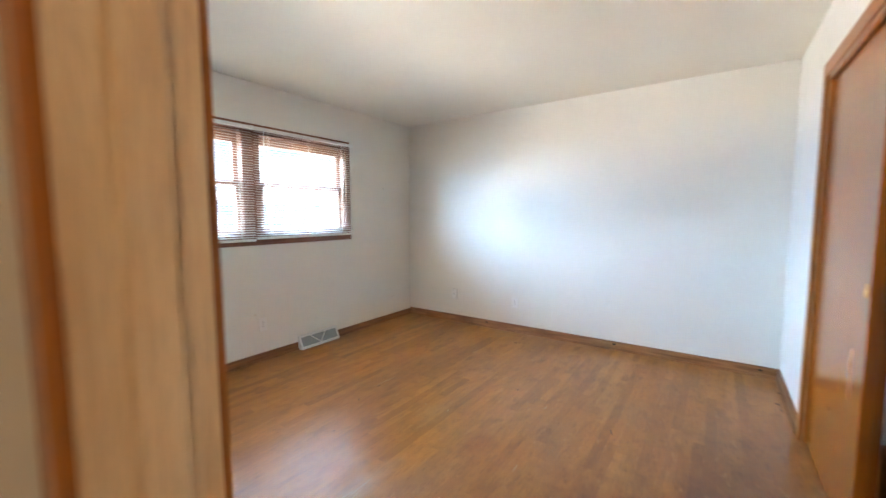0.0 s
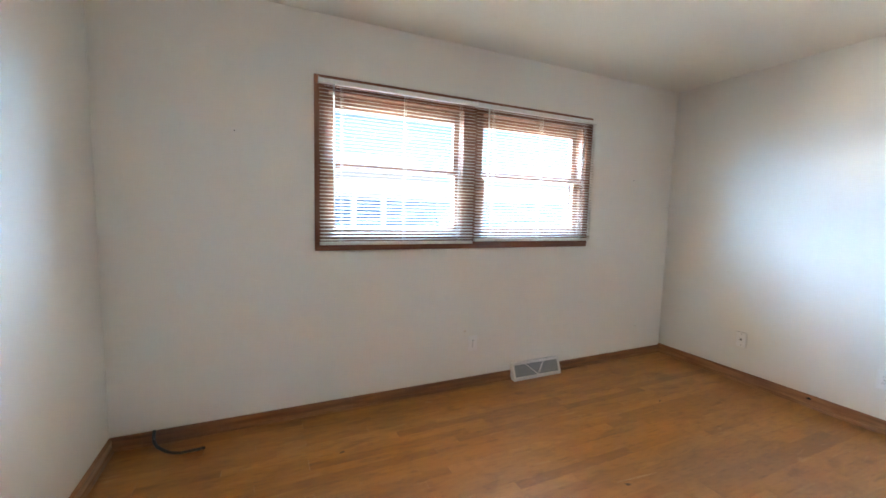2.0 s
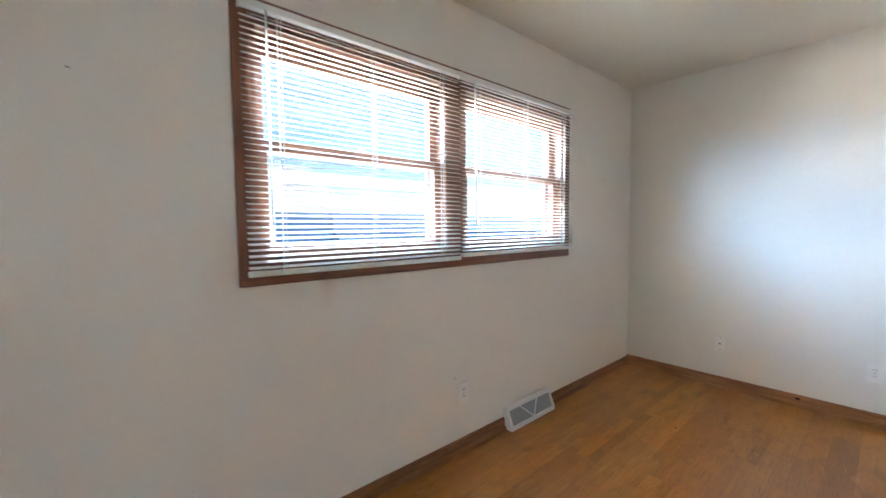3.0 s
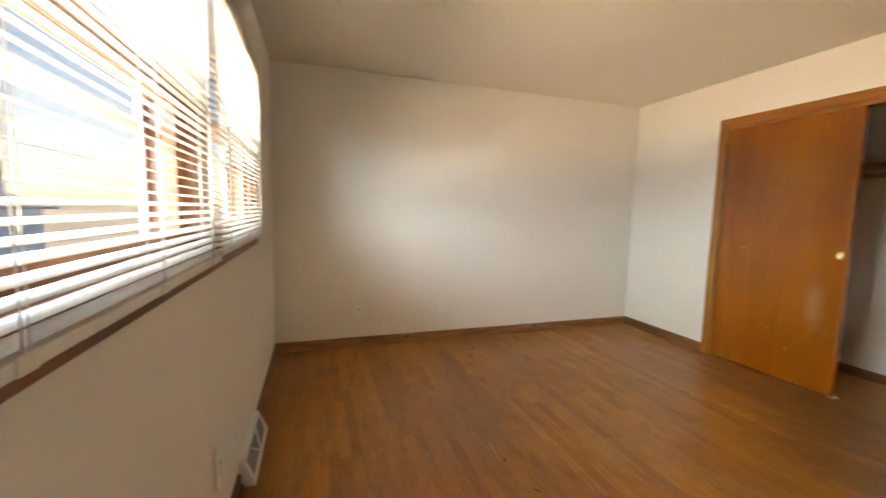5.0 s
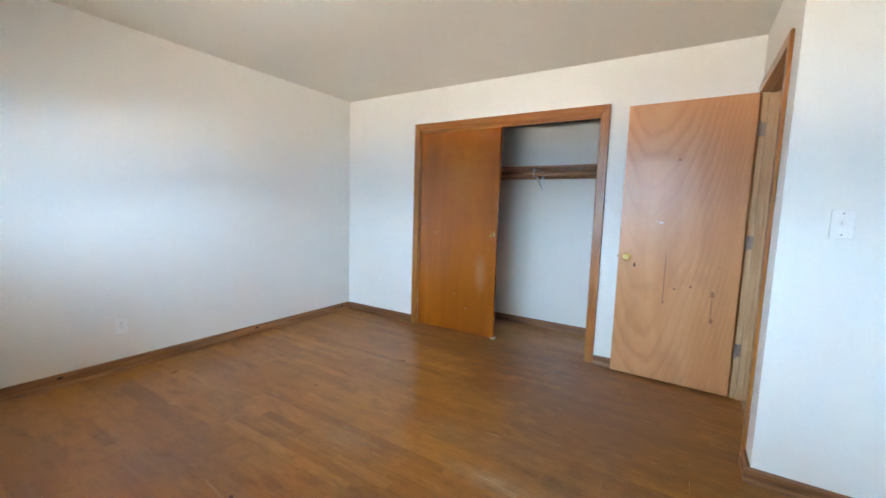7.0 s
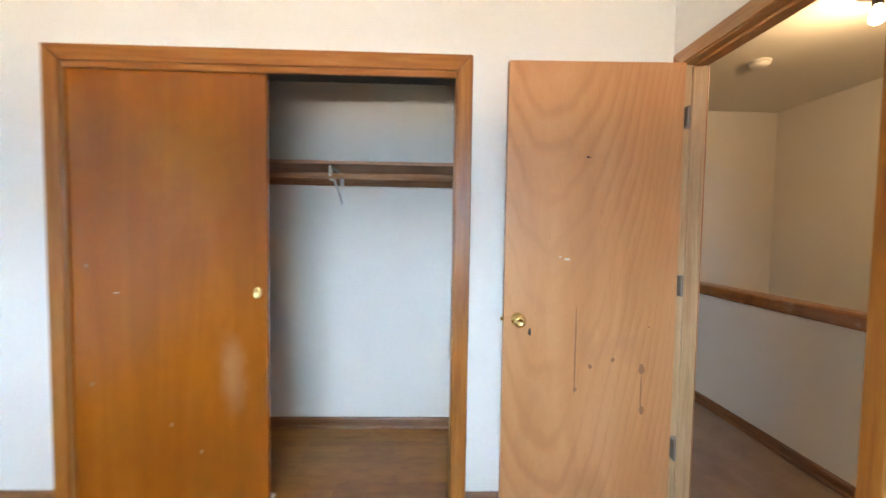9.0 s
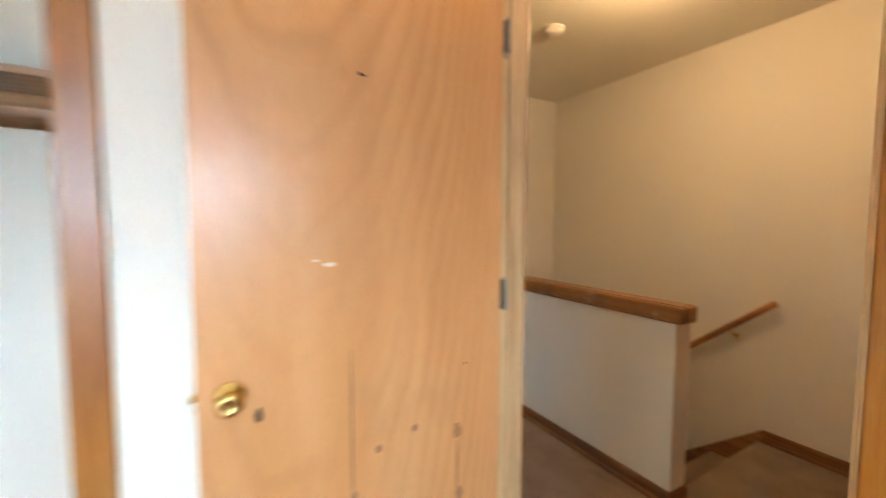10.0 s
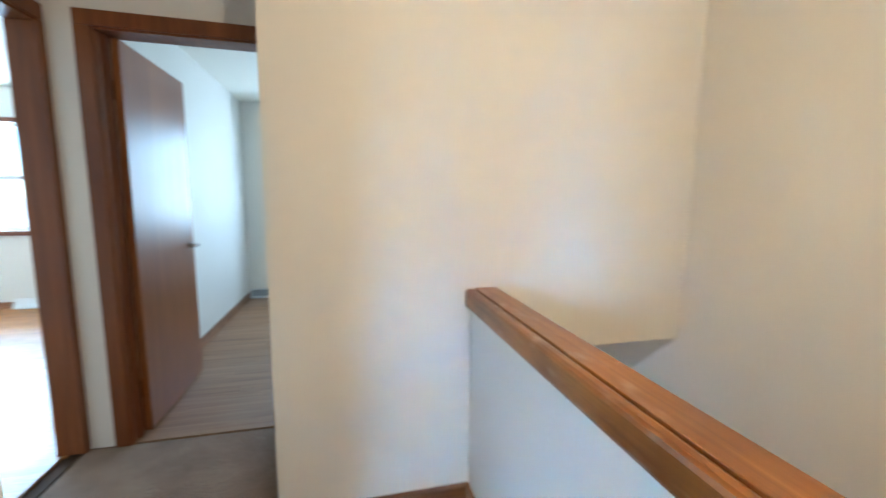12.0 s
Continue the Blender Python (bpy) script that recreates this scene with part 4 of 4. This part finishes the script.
t = thing("handrail", (WE_X + .06, .09, .86), "brown wooden handrail on metal wall brackets", "handrail")
a_, b_ = Vector((WE_X + .065, .056, .852)), Vector((WE_X + .065, -2.9, -1.60))
mm = Matrix.Translation(a_) @ (b_ - a_).to_track_quat("Z", "Y").to_matrix().to_4x4()
part("rail", lathe([(.012, 0), (.021, .006), (.021, (b_ - a_).length)], mm, 14), CAPWOOD, t)
for y in (-.16, -1.3):
    z = .852 + (y - .056) * (2.452 / 2.956)
    p = Vector((WE_X + .065, y, z))
    part("bracket", join(rod(p - Vector((0, 0, .02)), p + Vector((0, 0, -.05)), .006, 8), rod(p + Vector((0, 0, -.05)), (WE_X, y, z - .075), .006, 8), rod((WE_X, y, z - .075), (WE_X + .005, y, z - .075), .022, 14)), BRASS, t, "brass rail bracket")

# ---- hall ceiling ----
t = thing("smoke_detector", (-.545, -.715, H), "white round smoke detector on the hall ceiling", "smoke detector")
part("base", lathe([(.058, 0), (.062, .004), (.062, .012), (.056, .014)], pose(-.545, -.715, H, 180), 28), WHITE, t)
part("dome", lathe([(.056, 0), (.055, .012), (.045, .022), (.02, .026), (.002, .026)], pose(-.545, -.715, H - .014, 180), 28), WHITE, t)
LX, LY = -.47, .02
t = thing("ceiling_lamp", (LX, LY, H), "bare warm bulb in a dark ceiling lampholder", "lamp")
part("canopy", lathe([(.075, 0), (.075, .008), (.05, .022), (.03, .028)], pose(LX, LY, H, 180), 24), STEEL, t, "dark metal canopy")
part("socket", rod((LX, LY, H - .028), (LX, LY, H - .062), .021, 16), DARK, t)
part("bulb", lathe([(.013, 0), (.015, .012), (.026, .035), (.031, .055), (.028, .072), (.016, .084), (.003, .088)], pose(LX, LY, H - .062, 180), 20), BULB, t, "glowing warm bulb")
lamp = new("bulb_light", bpy.data.lights.new("bulb_light", "POINT"))
lamp.data.energy, lamp.data.color, lamp.data.shadow_soft_size = 4.4, (1.0, 0.70, 0.40), .035
lamp.location = (LX, LY, H - .20)

# ---- doors at the hall's end ----
t = thing("door_frame", (.68, S_Y, 0), "dark brown stained frame of the far doorway", "door frame", kind="structure")
part("jamb", boxes((D2X1 - .018, D2X1 - .001, S_Y - .122, S_Y + .002, 0, 2.04), bevel=.002), DARKTRIM, t)
part("jamb", boxes((D2X0 + .001, D2X0 + .018, S_Y - .122, S_Y + .002, 0, 2.04), bevel=.002), DARKTRIM, t)
part("head_jamb", boxes((D2X0 + .001, D2X1 - .001, S_Y - .122, S_Y + .002, 2.041, 2.059), bevel=.002), DARKTRIM, t)
part("casing_side", boxes((D2X1 - .012, D2X1 + .058, S_Y, S_Y + .017, 0, 2.05), bevel=.004), DARKTRIM, t)
part("casing_side", boxes((D2X0 - .055, D2X0 + .012, S_Y, S_Y + .017, 0, 2.05), bevel=.004), DARKTRIM, t)
part("casing_head", boxes((D2X0 - .055, D2X1 + .058, S_Y, S_Y + .017, 2.0505, 2.12), bevel=.004), DARKTRIM, t)
part("stop", boxes((D2X1 - .03, D2X1 - .018, S_Y - .085, S_Y - .05, 0, 2.04), bevel=.002), DARKTRIM, t)
t = thing("door_2", (1.0, S_Y - .1, 0), "open dark brown glossy flush door with a metal handle", "door", kind="structure")
part("leaf", boxes((.985, 1.02, S_Y - .855, S_Y - .095, .015, 2.04), bevel=.002), DARKDOOR, t)
hk = part("door_handle", join(rod((.985, S_Y - .79, .955), (.977, S_Y - .79, .955), .026, 18), rod((.977, S_Y - .79, .955), (.94, S_Y - .79, .955), .009, 12),
                              boxes((.927, .945, S_Y - .80, S_Y - .69, .945, .963), bevel=.006)), STEEL, t, "brushed metal lever handle")
for z in (1.8, .25):
    part("hinge", boxes((1.02, 1.034, S_Y - .125, S_Y - .09, z - .045, z + .045), bevel=.002), DARK, t, "dark hinge")
t = thing("door_frame", (HE_X, -1.9, 0), "dark brown stained frame of the second bedroom doorway", "door frame", kind="structure")
for y0, y1 in ((-2.454, -2.435), (-1.66, -1.641)):
    part("jamb", boxes((HE_X - .002, HE_X + .112, y0, y1, 0, 2.04), bevel=.002), DARKTRIM, t)
part("head_jamb", boxes((HE_X - .002, HE_X + .112, -2.454, -1.641, 2.041, 2.059), bevel=.002), DARKTRIM, t)
for y0, y1 in ((-2.469, -2.43), (-1.652, -1.58)):
    part("casing_side", boxes((HE_X - .017, HE_X, y0, y1, 0, 2.05), bevel=.004), DARKTRIM, t)
part("casing_head", boxes((HE_X - .017, HE_X, -2.465, -1.58, 2.0505, 2.12), bevel=.004), DARKTRIM, t)


# closed door and vent on the landing's end wall
t = thing("door_frame", (-.62, JY0, 0), "amber stained frame of a closed door on the landing", "door frame", kind="structure")
part("casing_side", boxes((-1.07, -1.01, JY0 - .017, JY0, 0, 2.045), bevel=.004), TRIM_V, t)
part("casing_side", boxes((-.235, -.175, JY0 - .017, JY0, 0, 2.045), bevel=.004), TRIM_V, t)
part("casing_head", boxes((-1.07, -.175, JY0 - .017, JY0, 2.0455, 2.105), bevel=.004), TRIM_X, t)
t = thing("door_3", (-.62, JY0, 0), "closed amber veneer flush door on the landing", "door", kind="structure")
part("leaf", boxes((-1.008, -.237, JY0 - .012, JY0 - .001, .012, 2.044), bevel=.002), AMBER, t)
part("knob", lathe([(.03, 0), (.028, .006), (.012, .01), (.011, .025), (.024, .038), (.025, .048), (.012, .056)], pose(-.30, JY0 - .012, .93, 90, 0, 0), 24), BRASS, t, "round brass knob")
t = thing("wall_grille", (-1.48, JY0, 1.95), "dark metal air grille high on the landing wall", "vent")
part("frame", boxes((-1.585, -1.30, JY0 - .014, JY0, 1.93, 1.95), (-1.585, -1.30, JY0 - .014, JY0, 2.20, 2.22), (-1.585, -1.565, JY0 - .014, JY0, 1.95, 2.20), (-1.32, -1.30, JY0 - .014, JY0, 1.95, 2.20), bevel=.002), DARKTRIM, t)
for i in range(10):
    part("slat", boxes((-1.565, -1.32, JY0 - .012, JY0 - .001, 1.957 + i * .024, 1.966 + i * .024)), DARKTRIM, t)


def far_window(name, along, a, b, wall, depth, z0, z1):
    """A double-hung window; along 0: the wall runs along x, 1: along y; wall is its inner face."""
    def q(u0, u1, d0, d1, za, zb):
        s_ = 1 if depth > 0 else -1
        lo, hi = sorted((wall + s_ * d0, wall + s_ * d1))
        return (u0, u1, lo, hi, za, zb) if along == 0 else (lo, hi, u0, u1, za, zb)
    at = ((a + b) / 2, wall, z0) if along == 0 else (wall, (a + b) / 2, z0)
    w = thing(name, at, "bright double-hung window in a far room", "window", kind="structure")
    for r in ((a - .05, a, -.016, 0, z0 - .05, z1 + .05), (b, b + .05, -.016, 0, z0 - .05, z1 + .05)):
        part("casing", boxes(q(*r), bevel=.003), WINWOOD_V, w)
    for r in ((a, b, -.016, 0, z1, z1 + .05), (a, b, -.022, 0, z0 - .05, z0)):
        part("casing", boxes(q(*r), bevel=.003), WINWOOD, w)
    zm = (z0 + z1) / 2
    for za, zb, d in ((z0, zm + .02, .03), (zm - .02, z1, .065)):
        s = part("sash", boxes(q(a, a + .045, d, d + .033, za, zb), q(b - .045, b, d, d + .033, za, zb), q(a + .045, b - .045, d, d + .033, za, za + .045), q(a + .045, b - .045, d, d + .033, zb - .045, zb)), ENAMEL, w, "white painted sash")
        p = part("pane", boxes(q(a + .045, b - .045, d + .014, d + .018, za + .045, zb - .045)), GLASS, s)
        p.visible_shadow = False


far_window("window_2", 0, W2[0], W2[1], R_Y, -1, W2[2], W2[3])
far_window("window_3", 0, W3[0], W3[1], R_Y, -1, W3[2], W3[3])
t = thing("floor_register", (.95, R_Y + .04, 0), "white metal baseboard register in the far room", "vent")
part("body", prism([(R_Y + .002, 0), (R_Y + .075, 0), (R_Y + .075, .02), (R_Y + .03, .11), (R_Y + .002, .11)], 0, .74, 1.16), ENAMEL, t)
part("grille", prism([(R_Y + .0755, .03), (R_Y + .0765, .03), (R_Y + .038, .10), (R_Y + .037, .10)], 0, .76, 1.14), GREY, t)
t = thing("floor_register", (3.3, R_Y + .04, 0), "white metal baseboard register under the far window", "vent")
part("body", prism([(R_Y + .027, 0), (R_Y + .085, 0), (R_Y + .085, .02), (R_Y + .04, .11), (R_Y + .027, .11)], 0, 3.2, 3.62), ENAMEL, t)

# ---- outdoors ----


def ground_material():
    m, n, l, b = base_material("ground_cover", 0.9)
    geo = n.new("ShaderNodeNewGeometry")
    t1 = n.new("ShaderNodeTexNoise")
    t1.inputs["Scale"].default_value, t1.inputs["Detail"].default_value = 0.25, 8
    l.new(geo.outputs["Position"], t1.inputs["Vector"])
    r = ramp(n, [(0.35, (0.26, 0.245, 0.22)), (0.6, (0.34, 0.32, 0.29))])
    l.new(t1.outputs["Fac"], r.inputs["Fac"])
    l.new(r.outputs["Color"], b.inputs["Base Color"])
    return m


solid("ground", boxes((-700, 700, -700, 700, -3.4, -3.02)), ground_material(), "pale dry ground around the house", "ground")
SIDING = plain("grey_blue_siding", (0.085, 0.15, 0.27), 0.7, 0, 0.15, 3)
PALEBLUE = plain("pale_blue_siding", (0.22, 0.33, 0.50), 0.7, 0, 0.15, 3)
ROOF = plain("pale_shingles", (0.42, 0.41, 0.40), 0.85, 0, 0.3, 6)
t = thing("neighbour_house", (2, 14.6, -3.02), "grey-blue neighbouring house with white posts and a pale roof", "house", kind="structure")
part("wall", boxes((-9, 6.5, 14.6, 22, -3.02, 1.75)), SIDING, t)
part("roof", prism([(14.0, 1.72), (14.0, 1.86), (18.3, 3.7), (22.6, 1.86), (22.6, 1.72), (18.3, 3.5)], 0, -9.5, 7.0), ROOF, t, "pale grey shingle roof")
for x in (-5.6, -2.2, 2.3, 3.3, 4.3):
    part("post", boxes((x, x + .16, 14.1, 14.26, -3.02, 1.73), bevel=.01), ENAMEL, t, "white porch post")
for x in (-4.4, -.6, 5.2):
    wn_ = part("window", boxes((x, x + 1.0, 14.56, 14.6, -.9, .5), bevel=.01), ENAMEL, t, "white framed window")
    part("pane", boxes((x + .08, x + .92, 14.55, 14.559, -.82, .42)), GREY, wn_)
t = thing("garage", (14, 15.5, -3.02), "long low pale blue garage beside the neighbouring house", "garage", kind="structure")
part("wall", boxes((7.2, 24, 15.6, 20, -3.02, .95)), PALEBLUE, t, "pale blue painted siding")
# roof takes the dark siding blue, its shade put into the colour
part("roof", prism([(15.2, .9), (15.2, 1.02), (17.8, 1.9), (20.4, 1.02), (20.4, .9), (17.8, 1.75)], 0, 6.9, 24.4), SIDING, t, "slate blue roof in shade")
for x in (8.5, 12.0, 15.5):
    part("garage_door", boxes((x, x + 2.6, 15.56, 15.6, -3.02, -.7), bevel=.01), ENAMEL, t, "white garage door")

# ---- oak strip floor ----
floor_1 = thing("floor_bedroom", (2.1, 1.9, -.012), "worn honey-brown oak strip floor with gaps and scuffs", "floor", kind="structure")
PW = .0572
plank_meshes = {}
spare = bmesh.new()
count = 0
rnd = random.Random(11)


def plank_mesh(L):
    """A strip of length L with eased long edges."""
    if L not in plank_meshes:
        bm = bmesh.new()
        g = .00005
        w, e = PW / 2 - g, .0001
        top = [(-w + e, 0), (w - e, 0)]
        prof = [(-w, -.012), (-w, -e)] + top + [(w, -e), (w, -.012)]
        a = [bm.verts.new((-L / 2 + .0004, u, v)) for u, v in prof]
        b = [bm.verts.new((L / 2 - .0004, u, v)) for u, v in prof]
        for i in range(len(prof) - 1):
            bm.faces.new((a[i], a[i + 1], b[i + 1], b[i]))
        bm.faces.new(a)
        bm.faces.new(list(reversed(b)))
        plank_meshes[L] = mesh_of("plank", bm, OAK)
    return plank_meshes[L]


def strips(y, x0, x1, single):
    global count
    x = x0
    first = True
    while x < x1 - .01:
        L = rnd.choice((.35, .5, .6, .75, .9, 1.05, 1.2, 1.4))
        if first:
            L = rnd.choice((.2, .45, .7, .95))
            first = False
        if x + L > x1 - .15:
            L = round(x1 - x, 3)
        me = plank_mesh(L)
        z = rnd.uniform(-.00012, .00012)
        if single and count < 300:
            ob = new("plank", me)
            ob.parent = floor_1
            ob.location = (x + L / 2 - 2.1, y - 1.9, .012 + z)
            count += 1
        else:
            n0 = len(spare.verts)
            spare.from_mesh(me)
            spare.verts.ensure_lookup_table()
            bmesh.ops.translate(spare, verts=spare.verts[n0:], vec=(x + L / 2, y, z))
        x += L


rows_y = [PW * (i + .5) for i in range(int(N_Y / PW) + 1)]
for y in rows_y:
    x0 = 0 if y > JY1 else (DW1 if (y < .08 or y > .86) else .395)
    strips(y, x0, E_X, .25 < y < 3.6)
for i in range(13):
    strips(-PW * (i + .5), 1.34, 3.42, False)
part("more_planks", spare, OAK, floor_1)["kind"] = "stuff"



def fleck(name, x, y, L, w, turn, mat, parent, z=.0005, hgt=.0006):
    """A thin uneven mark lying on the strips."""
    k = random.Random(int(x * 900 + y * 71))
    bm = bmesh.new()
    ring = []
    for i in range(10):
        a = 2 * math.pi * i / 10
        q = 1 + k.uniform(-.3, .3)
        ring.append((L / 2 * math.cos(a) * q, w / 2 * math.sin(a) * q))
    lo = [bm.verts.new((u, v, 0)) for u, v in ring]
    hi = [bm.verts.new((u * .9, v * .9, hgt)) for u, v in ring]
    bm.faces.new(hi)
    bm.faces.new(list(reversed(lo)))
    for i in range(10):
        j = (i + 1) % 10
        bm.faces.new((lo[i], lo[j], hi[j], hi[i]))
    bm.transform(pose(x, y, z, 0, 0, turn))
    if parent:
        return part(name, bm, mat, parent)
    return solid(name, bm, mat, "small dark splinter lying on the wooden floor", "splinter", "", (x, y, z), "floor debris")


KNOT = plain("dark_knot", (0.07, 0.03, 0.012), 0.4)
SCUFF = plain("pale_scuff", (0.50, 0.36, 0.23), 0.6, 0, 0.3, 60)
for x, y, L, w, a in ((2.355, 2.518, .03, .018, 0), (1.123, 3.295, .03, .014, 10), (1.099, 2.875, .03, .016, 0), (2.90, 1.62, .03, .012, 0), (1.75, 2.30, .02, .01, 0), (3.30, 3.05, .025, .012, 0)):
    fleck("knot", x, y, L, w, a, KNOT, floor_1)
for x, y, L, w, a in ((2.44, 2.537, .20, .004, 174), (1.50, 1.80, .16, .007, 2), (1.40, 1.815, .14, .005, -6), (1.34, 1.835, .10, .008, 3), (1.45, 1.78, .09, .004, 4), (2.347, 1.87, .03, .006, 20), (2.331, 2.049, .025, .006, 30),
                      (1.62, 1.45, .08, .004, 0), (2.05, 1.25, .07, .004, 3), (2.75, 1.35, .06, .005, -8)):
    fleck("scratch", x, y, L, w, a, SCUFF, floor_1)
for x, y, L, w, a in ((2.113, 2.478, .035, .006, 40), (3.884, 2.068, .06, .006, 110), (2.682, .918, .05, .006, 20), (3.92, .03, .03, .012, 10), (3.70, .06, .03, .014, 60), (3.60, .05, .02, .01, 0), (1.32, .05, .02, .012, 20)):
    fleck("splinter", x, y, L, w, a, BLACK, None, .0006, .003)
for y, z in ((1.213, .06), (.12, .055), (2.6, .06)):
    solid("baseboard_gap", boxes((E_X - .0150, E_X - .0125, y - .012, y + .012, z - .008, z + .006), bevel=.0006), DARK, "dark chipped notch in the baseboard", "baseboard")
for x, z, w, m_ in ((3.886, .289, .004, DARK), (2.098, .425, .008, CHIP), (.62, 1.72, .003, DARK), (3.75, 1.62, .003, DARK)):
    q_ = rod((x, N_Y + .002, z), (x, N_Y - .0008, z), w, 8)
    solid("wall_mark", q_, m_, "tiny nail hole in the painted wall", "nail hole")

# plank floors of the far rooms
spare = bmesh.new()
for k in range(int((S_Y - .0 - R_Y) / PW)):
    y = R_Y + PW * (k + .5)
    strips(y, -.80, 1.18, False)
far_floor = solid("floor_small_room", spare, OAK_GREY, "worn greyish oak strip floor of the far small room", "floor")
spare = bmesh.new()
for k in range(int((-.98 - R_Y) / PW)):
    y = R_Y + PW * (k + .5)
    strips(y, 1.31 if y < -2.43 or y > -1.66 else 1.32, 5.28, False)
solid("floor_second_bedroom", spare, OAK, "oak strip floor in bright window light", "floor")
solid("subfloor_far", boxes((HE_X + .02, 5.4, -5.7, -.845, -.12, -.0125), (-.92, HE_X + .02, -5.7, S_Y, -.12, -.0125)), SUBFLOOR, "dark board layer under the oak strips", "floor")
